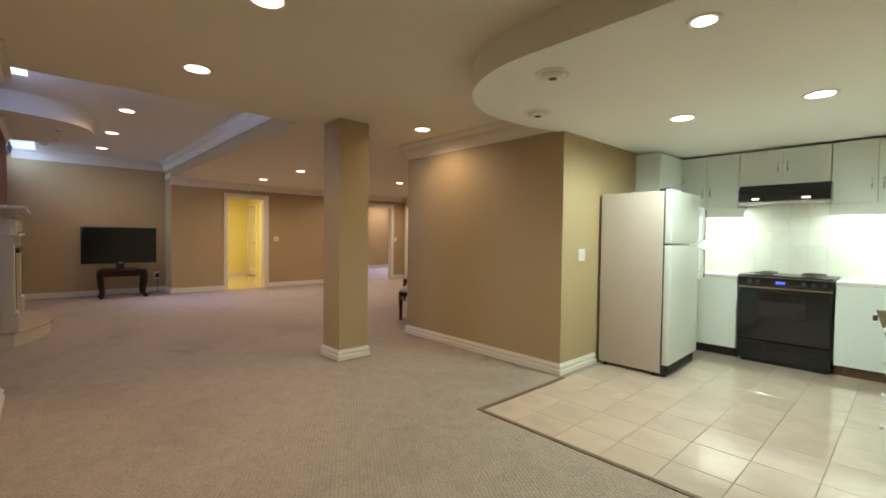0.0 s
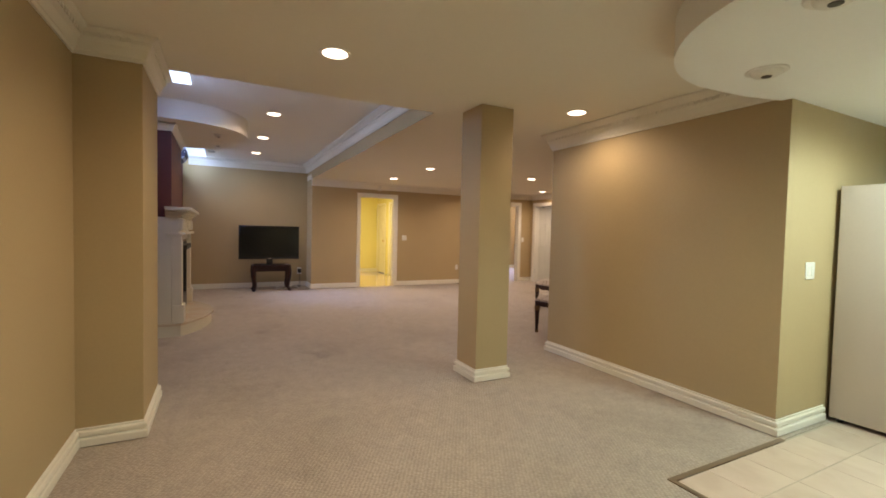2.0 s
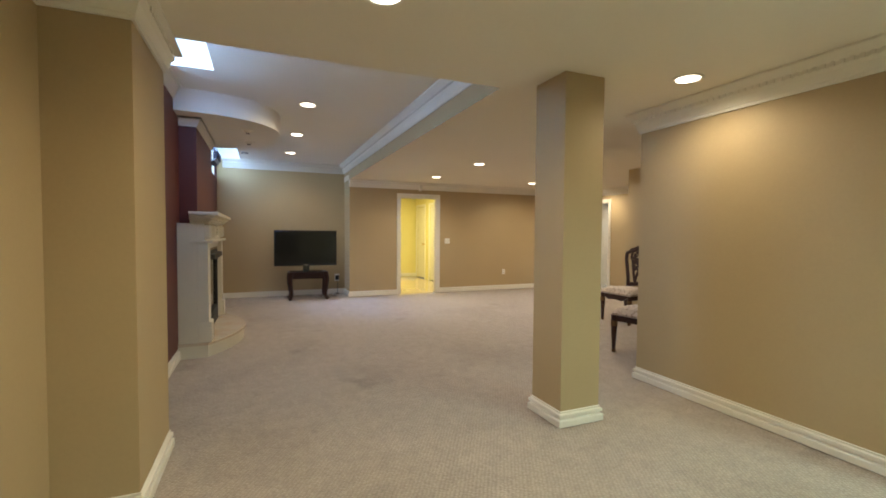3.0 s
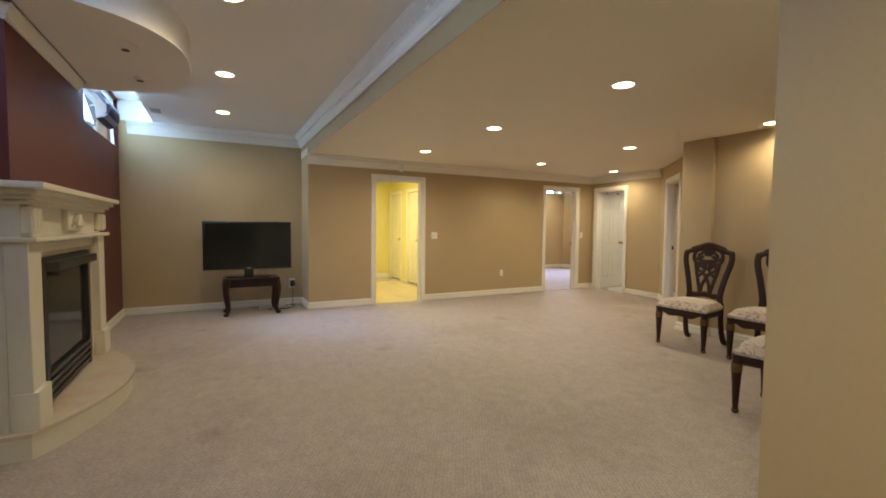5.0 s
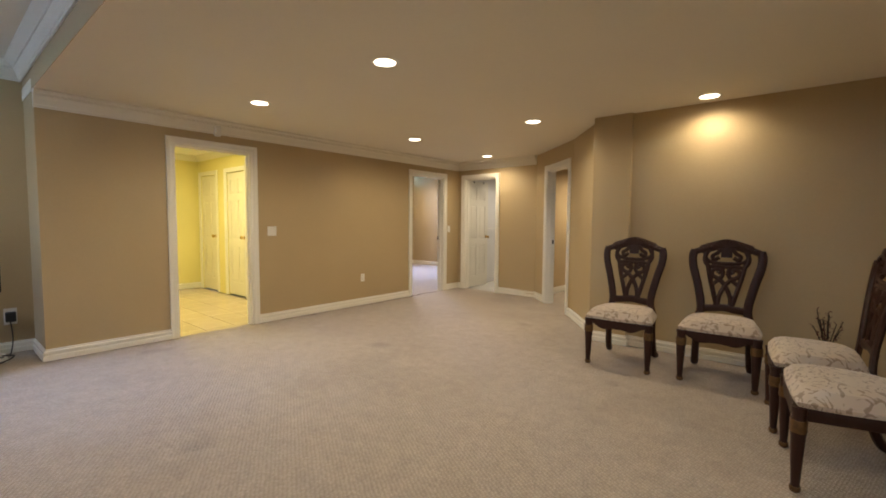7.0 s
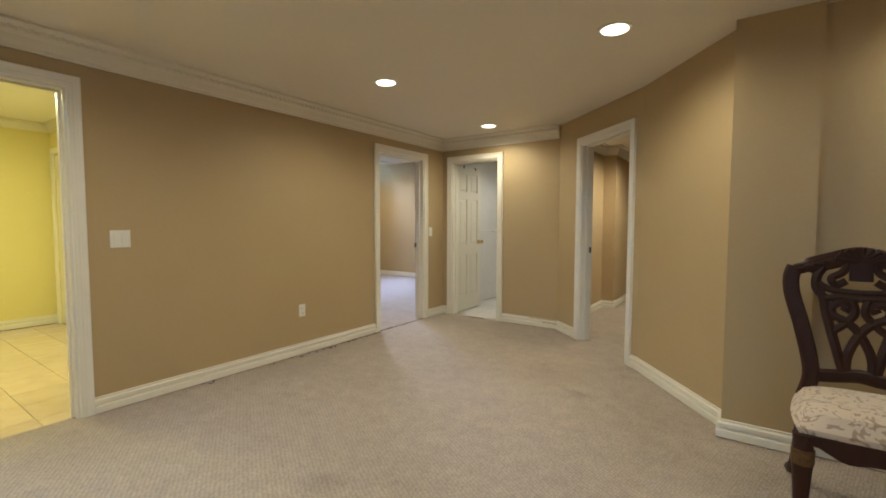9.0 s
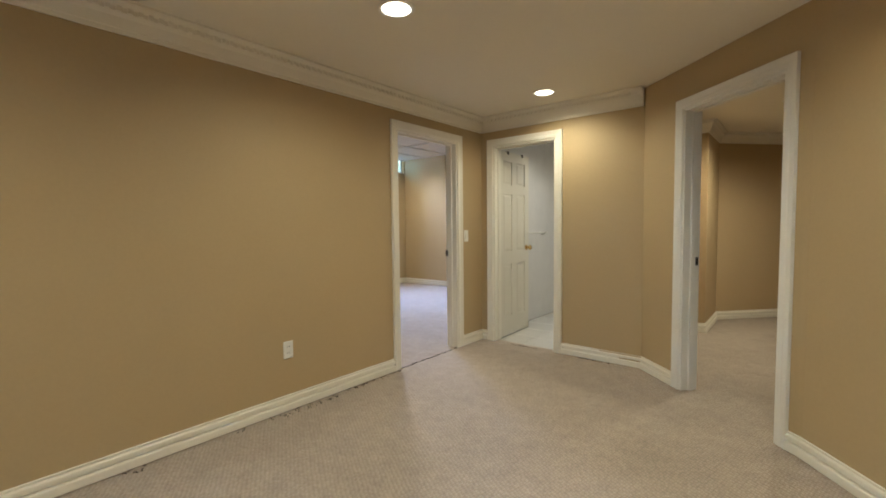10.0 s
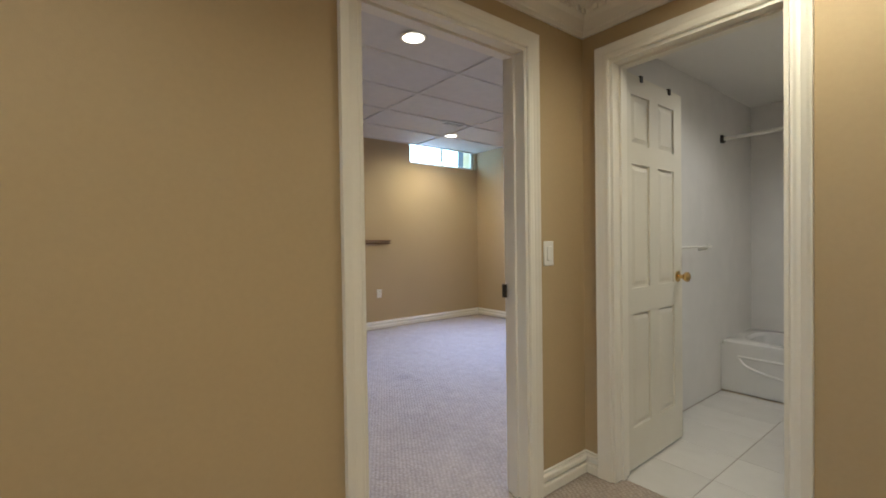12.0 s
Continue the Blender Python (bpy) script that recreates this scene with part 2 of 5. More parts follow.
DAMASK = damask_material("damask_cloth")
MARBLE = material("cream_marble", (0.62, 0.52, 0.40), 0.25, 0.06, 5, 40, second=(0.52, 0.36, 0.25), second_amount=0.7)
MANTEL = material("cream_mantel_paint", (0.66, 0.61, 0.50), 0.42, 0.05, 3, 60, 0.06, 150)
PINE = wood_material("pine_strip", (0.16, 0.09, 0.05), (0.26, 0.16, 0.09), 0.5)
PORCELAIN = material("white_porcelain", (0.75, 0.74, 0.73), 0.12, 0.02)
BLINDCLOTH = material("dark_striped_cloth", (0.03, 0.032, 0.05), 0.85, 0.2)
BLINDSTRIPE = material("grey_stripe_cloth", (0.28, 0.30, 0.36), 0.85, 0.1)
CEILTILE = material("white_ceiling_tile", (0.70, 0.68, 0.64), 0.9, 0.05, 12, 160, 0.3, 220)
LEAF = material("dried_red_leaves", (0.10, 0.012, 0.012), 0.8, 0.3, 20, 100)
STEM = material("dried_stems", (0.03, 0.02, 0.012), 0.8, 0.3, 20, 100)
RUBBER = material("grey_cable", (0.25, 0.24, 0.22), 0.6, 0.1)
GREEN = material("green_cloth", (0.10, 0.2, 0.13), 0.9, 0.1)
STRIP = material("brown_carpet_bar", (0.17, 0.115, 0.07), 0.5, 0.1)
PANE = glass_material("window_glass", (0.95, 1.0, 1.0))
SMOKED = glass_material("smoked_glass", (0.25, 0.25, 0.25))
LAMPGLOW = glow("warm_bulb", (1.0, 0.86, 0.66), 7.0)
COOLGLOW = glow("cool_bulb", (0.95, 1.0, 0.90), 7.0)
DISPLAY = glow("blue_display", (0.05, 0.12, 1.0), 3.0)
DAYLIGHT = glow("daylight_sky", (0.50, 0.78, 1.0), 12.0)


# ---- building helpers ----
def box(bm, x0, x1, y0, y1, z0, z1, bevel=0.0, segments=1):
    vs = [bm.verts.new((x, y, z)) for z in (z0, z1) for x, y in ((x0, y0), (x1, y0), (x1, y1), (x0, y1))]
    fs = [bm.faces.new([vs[i] for i in f]) for f in ((3, 2, 1, 0), (4, 5, 6, 7), (0, 1, 5, 4), (1, 2, 6, 5), (2, 3, 7, 6), (3, 0, 4, 7))]
    if bevel:
        es = list({e for f in fs for e in f.edges})
        bmesh.ops.bevel(bm, geom=es, offset=bevel, segments=segments, affect="EDGES", profile=0.6)
    return vs


def prism(bm, outline, z0, z1):
    """An upright prism over an outline of x, y points, counter-clockwise."""
    lo, hi = [bm.verts.new((x, y, z0)) for x, y in outline], [bm.verts.new((x, y, z1)) for x, y in outline]
    bm.faces.new(lo[::-1]), bm.faces.new(hi)
    for i in range(len(lo)):
        j = (i + 1) % len(lo)
        bm.faces.new((lo[i], lo[j], hi[j], hi[i]))


def lathe(bm, profile, x=0.0, y=0.0, sides=16):
    """A turned shape: rows of (radius, z)."""
    rings = []
    for r, z in profile:
        rings.append([bm.verts.new((x + r * math.cos(2 * math.pi * i / sides), y + r * math.sin(2 * math.pi * i / sides), z)) for i in range(sides)])
    for a, b in zip(rings, rings[1:]):
        for i in range(sides):
            j = (i + 1) % sides
            bm.faces.new((a[i], a[j], b[j], b[i]))
    bm.faces.new(rings[0][::-1]), bm.faces.new(rings[-1])


def tube(bm, pts, wide, deep, across=(1, 0, 0), sides=8):
    """A bar of oval section along points; wide and deep may be lists."""
    pts = [Vector(p) for p in pts]
    n = len(pts)
    wide = wide if isinstance(wide, (list, tuple)) else [wide] * n
    deep = deep if isinstance(deep, (list, tuple)) else [deep] * n
    rings = []
    for i, p in enumerate(pts):
        d = (pts[min(i + 1, n - 1)] - pts[max(i - 1, 0)]).normalized()
        u = Vector(across) - d * d.dot(Vector(across))
        u = u.normalized() if u.length > 1e-4 else d.orthogonal().normalized()
        v = d.cross(u)
        rings.append([bm.verts.new(p + u * (wide[i] * math.cos(2 * math.pi * k / sides)) + v * (deep[i] * math.sin(2 * math.pi * k / sides))) for k in range(sides)])
    for a, b in zip(rings, rings[1:]):
        for k in range(sides):
            j = (k + 1) % sides
            bm.faces.new((a[k], a[j], b[j], b[k]))
    bm.faces.new(rings[0][::-1]), bm.faces.new(rings[-1])


def smooth_path(pts, steps=6):
    """More points on a smooth curve through a few."""
    pts = [Vector(p) for p in pts]
    out = []
    for i in range(len(pts) - 1):
        a, b, c, d = pts[max(i - 1, 0)], pts[i], pts[i + 1], pts[min(i + 2, len(pts) - 1)]
        for k in range(steps):
            t = k / steps
            out.append(0.5 * ((2 * b) + (c - a) * t + (2 * a - 5 * b + 4 * c - d) * t * t + (3 * b - a - 3 * c + d) * t ** 3))
    return out + [pts[-1]]


def mesh_of(name, bm, mat, soft=False):
    bmesh.ops.recalc_face_normals(bm, faces=bm.faces)
    me = bpy.data.meshes.new(name)
    bm.to_mesh(me)
    bm.free()
    me.materials.append(mat)
    if soft:
        me.shade_smooth()
        me.set_sharp_from_angle(angle=radians(38))
    return me


def part(name, bm, mat, parent, label="", soft=True):
    ob = new(name, mesh_of(name, bm, mat, soft))
    ob.parent = parent
    return tagged(ob, label)


def structure(name, bm, mat, label="", category="", soft=False):
    return tagged(new(name, mesh_of(name, bm, mat, soft)), label, category, "", "structure")


def thing(name, label, category, group="", m=None):
    ob = tagged(new(name), label, category, group)
    ob.empty_display_size = 0.1
    if m is not None:
        ob.matrix_basis = m
    return ob


def boxes(*rows):
    bm = bmesh.new()
    for r in rows:
        box(bm, *r)
    return bm


def one(*dims, bevel=0.0, segments=1):
    bm = bmesh.new()
    box(bm, *dims, bevel, segments)
    return bm


def sweep(bm, path, profile, closed=False):
    """A moulding: profile rows of (out, z) carried along a plan path, mitred; out is to the left of the way."""
    n = len(path)
    P = [Vector((x, y)) for x, y in path]
    rows = []
    for i in range(n):
        a = (P[i] - P[i - 1]).normalized() if i or closed else None
        b = (P[(i + 1) % n] - P[i]).normalized() if i < n - 1 or closed else None
        a, b = a or b, b or a
        na, nb = Vector((-a.y, a.x)), Vector((-b.y, b.x))
        m = (na + nb)
        m = m / max(m.dot(na), 0.3)
        rows.append([bm.verts.new((P[i].x + m.x * o, P[i].y + m.y * o, z)) for o, z in profile])
    k = len(profile)
    for i in range(n if closed else n - 1):
        a, b = rows[i], rows[(i + 1) % n]
        for j in range(k):
            bm.faces.new((a[j], b[j], b[(j + 1) % k], a[(j + 1) % k]))
    if not closed:
        bm.faces.new(rows[0]), bm.faces.new(rows[-1][::-1])


BASE = [(0, 0.007), (0.024, 0.007), (0.024, 0.046), (0.020, 0.052), (0.006, 0.054), (0.006, 0.066), (0.019, 0.068), (0.019, 0.086), (0.015, 0.091), (0.004, 0.093), (0.004, 0.100), (0.008, 0.102), (0.008, 0.106), (0, 0.108)]


def baseboard(path, mat=TRIM, label="cream painted baseboard with a stepped top edge"):
    bm = bmesh.new()
    sweep(bm, path, BASE)
    return structure("baseboard", bm, mat, label, "baseboard")


def crown(path, z1, drop=0.145, out=0.085, mat=TRIM, dentils=True, label="cream crown moulding with a row of dentils"):
    z0 = z1 - drop
    prof = [(0, z0), (0.012, z0), (0.014, z0 + 0.02), (0.02, z0 + 0.024), (0.035, z0 + 0.07), (0.05, z0 + 0.09), (0.05, z0 + 0.112), (out, z1 - 0.014), (out, z1 - 0.001), (0, z1 - 0.001)]
    bm = bmesh.new()
    sweep(bm, path, prof)
    ob = structure("trim", bm, mat, label, "moulding")
    if dentils:
        bd = bmesh.new()
        for (xa, ya), (xb, yb) in zip(path, path[1:]):
            a, b = Vector((xa, ya, 0)), Vector((xb, yb, 0))
            d = (b - a)
            count = int((d.length - 0.1) / 0.045)
            d.normalize()
            nrm = Vector((-d.y, d.x, 0))
            for i in range(count):
                c = a + d * (0.06 + i * 0.045) + nrm * 0.05
                q = [c - d * 0.011, c + d * 0.011, c + d * 0.011 + nrm * 0.009, c - d * 0.011 + nrm * 0.009]
                lo = [bd.verts.new((p.x, p.y, z0 + 0.092)) for p in q]
                hi = [bd.verts.new((p.x, p.y, z0 + 0.116)) for p in q]
                bd.faces.new(lo[::-1]), bd.faces.new(hi)
                for k in range(4):
                    bd.faces.new((lo[k], lo[(k + 1) % 4], hi[(k + 1) % 4], hi[k]))
        dp = part("dentils", bd, mat, ob, "", False)
        tagged(dp, kind="stuff")
    return ob


# ---- setting: heights and lines of the plan ----
H, TRAY, KITCH, TOP = 2.333, 2.67, 2.148, 3.0
XW, YN, YS = -9.462, 8.945, 0.685
XTV, YRED = -10.03, 0.74
T = 0.12

structure("ground", one(-16, 6, -4, 16, -0.3, -0.06), SUBFLOOR, "concrete slab under the floor coverings", "ground")
bm = bmesh.new()
box(bm, -10.17, 2.12, 0.5, 3.50, -0.058, 0.0)
box(bm, -9.515, -1.41, 3.50, 9.02, -0.058, 0.0)
box(bm, -7.95, -3.5, 9.02, 13.4, -0.058, 0.0)
structure("floor", bm, CARPET, "beige looped berber carpet with soiled walkways", "carpet")
structure("floor_bedroom", one(-13.42, -9.515, 6.5, 11.9, -0.058, -0.001), CARPET, "beige ribbed carpet of the bedroom", "carpet")

# walls
H2 = H + 0.02
structure("wall_west", boxes((XW - T, XW, 3.125, 4.168, 0, H2), (XW - T, XW, 4.168, 4.985, 2.035, H2), (XW - T, XW, 4.985, 7.69, 0, H2),
    (XW - T, XW, 7.69, 8.517, 2.035, H2), (XW - T, XW, 8.517, YN + T, 0, H2), (XW - T, -9.512, YN + T, 11.9, 0, H2)), TAN, "tan painted wall with two doorways", "wall")
structure("wall_west_jog", one(XTV - T, XW - T, 3.125, 3.245, 0, TRAY + 0.05), TAN, "short tan wall return", "wall")
structure("wall_television", one(XTV - T, XTV, 0.5, 3.125, 0, TOP), TAN, "tan painted wall behind the television", "wall")
structure("wall_north", boxes((XW, -9.31, YN, YN + T, 0, H2), (-9.31, -8.62, YN, YN + T, 2.035, H2), (-8.62, -7.845, YN, YN + T, 0, H2)), TAN, "tan painted wall with the bathroom doorway", "wall")


def slanted(name, a, b, thick, pieces, mat, label):
    """A wall from a to b in plan with pieces (start, end, bottom, top) along it; it thickens to the right of the way."""
    a, b = Vector(a), Vector(b)
    d = (b - a).normalized()
    r = Vector((d.y, -d.x))
    bm = bmesh.new()
    for s0, s1, z0, z1 in pieces:
        q = [a + d * s0, a + d * s1, a + d * s1 + r * thick, a + d * s0 + r * thick]
        prism(bm, [(p.x, p.y) for p in q[::-1]], z0, z1)
    return structure(name, bm, mat, label, "wall")


CA, CB, CC = (-7.85, 8.953), (-6.80, 7.977), (-6.165, 7.15)
LD = (Vector(CB) - Vector(CA)).length
slanted("wall_slanted", CB, CA, T, [(0, 0.145, 0, H2), (0.145, 0.945, 2.035, H2), (0.945, LD, 0, H2)], TAN, "tan slanted wall with an open doorway")
slanted("wall_slanted_end", CC, CB, T, [(0, (Vector(CB) - Vector(CC)).length + 0.03, 0, H2)], TAN, "tan wall beside the doorway")
structure("wall_recess", boxes((-6.165, -3.535, 7.06, 7.22, 0, H2), (-6.165, -5.79, 7.015, 7.06, 0, H2)), TAN, "tan wall of the chair recess with a shallow step", "wall")
structure("wall_partition", boxes((-3.655, -1.46, 4.59, 4.71, 0, H2), (-3.655, -3.535, 4.71, 7.06, 0, H2), (-1.58, -1.46, 4.71, 7.1, 0, H2)), TAN, "tan partition wall between the lounge and the kitchen", "wall")
structure("wall_kitchen_back", one(-1.475, 1.2, 6.98, 7.1, 0, H2), TAN, "kitchen back wall", "wall")
structure("wall_kitchen_east", one(1.08, 1.2, 3.17, 6.98, 0, H2), TAN, "kitchen side wall", "wall")
structure("wall_stub", one(0.62, 2.12, 3.05, 3.17, 0, H2), TAN, "tan wall beside the kitchen", "wall")
structure("wall_east", one(2.0, 2.12, 0.58, 3.05, 0, H2), TAN, "tan wall behind the start of the walk", "wall")
structure("wall_south", one(-3.07, 2.0, 0.58, YS, 0, H2), TAN, "tan painted side wall", "wall")
structure("wall_pier", one(-3.73, -3.07, 0.5, 1.005, 0, H2), TAN, "tan pier at the end of the side wall", "wall")
NW, FWIN = (-5.05, -3.95), (-10.0, -8.3)
structure("wall_red", boxes((XTV, FWIN[0], 0.5, YRED, 0, TOP), (FWIN[0], FWIN[1], 0.5, YRED, 0, 2.29), (FWIN[0], FWIN[1], 0.5, YRED, 2.92, TOP), (FWIN[1], NW[0], 0.5, YRED, 0, TOP),
    (NW[0], NW[1], 0.5, YRED, 0, 2.36), (NW[0], NW[1], 0.5, YRED, 2.92, TOP), (NW[1], -3.73, 0.5, YRED, 0, TOP)), RED, "burgundy painted wall with two high windows", "wall")
structure("wall_red_breast", one(-7.35, -5.95, YRED, 0.90, 0, 2.45), RED, "burgundy chimney breast above the fireplace", "wall")
structure("pillar", one(-3.42, -3.097, 3.333, 3.652, 0, H), TAN, "square tan pillar standing free on the carpet", "pillar")

# ceilings
structure("ceiling", boxes((-3.56, 2.12, 0.5, 7.12, H, H + 0.1), (-10.3, -3.56, 3.119, 7.12, H, H + 0.1), (-9.52, -3.56, 7.12, 13.4, H, H + 0.1)), CEIL, "flat cream painted ceiling", "ceiling")
PK = 1.15
structure("ceiling_tray", boxes((-8.0, -5.05, 0.5, PK, TRAY, TRAY + 0.1), (XTV, -3.4, PK, 3.219, TRAY, TRAY + 0.1)), TRAYCEIL, "raised white ceiling with window pockets", "ceiling")
structure("ceiling_tray_side", boxes((-3.56, -3.4, 0.5, 3.219, H + 0.1, TRAY), (-9.575, -3.56, 3.119, 3.219, H + 0.1, TRAY), (-9.46, -3.56, 3.115, 3.119, H + 0.001, TRAY), (-3.564, -3.56, 0.96, 3.115, H + 0.001, TRAY)), TAN, "upright side of the raised ceiling", "ceiling")
structure("ceiling_pocket", boxes((XTV, -8.0, 0.62, PK, 2.95, 3.05), (-8.0, -7.9, 0.5, PK, TRAY + 0.1, 3.05), (XTV, -7.9, PK, PK + 0.1, TRAY + 0.1, 3.05),
    (-5.15, -3.4, 0.62, PK, 2.95, 3.05), (-5.25, -5.15, 0.5, PK, TRAY + 0.1, 3.05), (-5.15, -3.4, PK, PK + 0.1, TRAY + 0.1, 3.05), (-3.5, -3.4, 0.62, PK, TRAY, 2.95), (XTV, XTV + 0.006, 0.625, PK, TRAY + 0.002, 2.948)), TRAYCEIL, "white raised pocket in front of a high window", "ceiling")
bm = bmesh.new()
arc = [(-0.75 + 0.87 * math.cos(a), 3.95 + 0.87 * math.sin(a)) for a in np.linspace(math.pi, 1.5 * math.pi, 28)]
prism(bm, [(1.2, 3.08), (1.2, 7.1), (-1.46, 7.1), (-1.46, 4.64), (-1.52, 4.586), (-1.59, 4.3), *[tuple(map(float, p)) for p in arc]], KITCH, H)
structure("ceiling_kitchen", bm, material("kitchen_ceiling_paint", (0.87, 0.87, 0.84), 0.8, 0.02, 0.8, 40, 0.1, 200), "lowered cream kitchen ceiling with a rounded corner", "ceiling", True)
bm = bmesh.new()
prism(bm, [(float(-6.65 + 0.98 * math.copysign(abs(math.cos(a)) ** 0.75, math.cos(a))), float(0.62 + 1.12 * abs(math.sin(a)) ** 0.75)) for a in np.linspace(0, math.pi, 41)], 2.45, TRAY)
structure("ceiling_soffit", bm, TRAYCEIL, "rounded white ceiling drop above the fireplace", "ceiling", True)

# skirtings and crowns (the way keeps the room on the left)
baseboard([(XW, 4.10), (XW, 3.125), (XTV, 3.125), (XTV, YRED), (-7.5, YRED)])
baseboard([(XW, 7.622), (XW, 5.054)])
baseboard([(-9.38, YN), (XW, YN), (XW, 8.585)])
va = (Vector(CA) - Vector(CB)).normalized()
D4A, D4B = Vector(CB) + va * 0.08, Vector(CB) + va * 1.01
baseboard([tuple(D4B), CA, (-8.553, YN)])
baseboard([(-3.655, 7.06), (-5.79, 7.06), (-5.79, 7.015), (-6.165, 7.015), CC, CB, tuple(D4A)])
baseboard([(-1.46, 5.2), (-1.46, 4.59), (-3.655, 4.59), (-3.655, 7.06)])
baseboard([(-5.8, YRED), (-3.73, YRED), (-3.73, 1.005), (-3.07, 1.005), (-3.07, YS), (2.0, YS), (2.0, 3.05), (0.62, 3.05)])
bm = bmesh.new()
sweep(bm, [(-3.42, 3.333), (-3.42, 3.652), (-3.097, 3.652), (-3.097, 3.333)], BASE, True)
structure("baseboard", bm, TRIM, "cream baseboard round the pillar", "baseboard")
crown([(-7.85, YN), (XW, YN), (XW, 3.119)], H)
crown([(-1.475, 4.59), (-3.655, 4.59), (-3.655, 7.06)], H, 0.172, 0.095)
crown([(-3.73, 0.90), (-3.73, 1.005), (-3.07, 1.005), (-3.07, YS), (2.0, YS)], H, 0.14)
crown([(-3.564, 3.115), (XTV, 3.115), (XTV, YRED + 0.1)], TRAY, 0.17, 0.11, WHITE, True, "white crown moulding of the raised ceiling")
crown([(-5.95, YRED + 0.002), (-5.95, 0.90), (-7.35, 0.90), (-7.35, YRED + 0.002)][::-1], 2.45, 0.09, 0.05, WHITE, False, "white moulding on the chimney breast")
crown([(-5.66, YRED), (-5.06, YRED)], TRAY, 0.11, 0.08, WHITE, False, "short white crown moulding beside the window")

# ---- doorways, doors and windows ----
CASING = [(0.0, 0.0), (0.0, 0.011), (0.006, 0.016), (0.016, 0.013), (0.024, 0.016), (0.034, 0.013), (0.044, 0.017), (0.056, 0.018), (0.062, 0.022), (0.068, 0.022), (0.068, 0.0)]


def casing(bm, w, h, y, sign):
    tmp = bmesh.new()
    sweep(tmp, [(0, 0.003), (0, h), (w, h), (w, 0.003)], CASING)
    vs = {v: bm.verts.new((v.co.x, y - sign * v.co.z, v.co.y)) for v in tmp.verts}
    for f in tmp.faces:
        bm.faces.new([vs[v] for v in f.verts])
    tmp.free()


def doorway(name, m, w, h, label, mat=TRIM):
    """Casing on both sides and a lining; local x runs along the wall, -y faces the lounge."""
    top = tagged(new(name), label, "door frame", "", "structure")
    top.matrix_basis = m
    for side, (y, sgn) in (("lounge", (-0.001, 1)), ("far", (T + 0.001, -1))):
        bm = bmesh.new()
        casing(bm, w, h, y, sgn)
        part("casing", bm, mat, top)
    bm = boxes((-0.003, 0.016, -0.004, T + 0.004, 0.002, h), (w - 0.016, w + 0.003, -0.004, T + 0.004, 0.002, h), (0.016, w - 0.016, -0.004, T + 0.004, h - 0.016, h + 0.003))
    part("lining", bm, mat, top, soft=False)
    bm = boxes((0.016, 0.028, 0.05, 0.085, 0.002, h - 0.016), (w - 0.028, w - 0.016, 0.05, 0.085, 0.002, h - 0.016), (0.028, w - 0.028, 0.05, 0.085, h - 0.028, h - 0.016))
    part("door_stop", bm, mat, top, soft=False)
    return top


def strike_plate(parent, x, y, z, sgn):
    bm = one(x, x + sgn * 0.004, y - 0.014, y + 0.014, z - 0.03, z + 0.03)
    part("strike_plate", bm, IRON, parent, "dark metal strike plate", False)


def knob(parent, x, z, y0, sgn, mat=BRASS):
    bm = bmesh.new()
    lathe(bm, [(0.031, 0), (0.031, 0.006), (0.012, 0.01), (0.011, 0.032), (0.02, 0.036), (0.028, 0.046), (0.028, 0.058), (0.018, 0.066), (0.004, 0.068)], sides=18)
    bm.transform(Matrix.Translation((x, y0, z)) @ Matrix.Rotation(radians(90 * sgn), 4, "X"))
    part("door_knob", bm, mat, parent, "round brass knob")


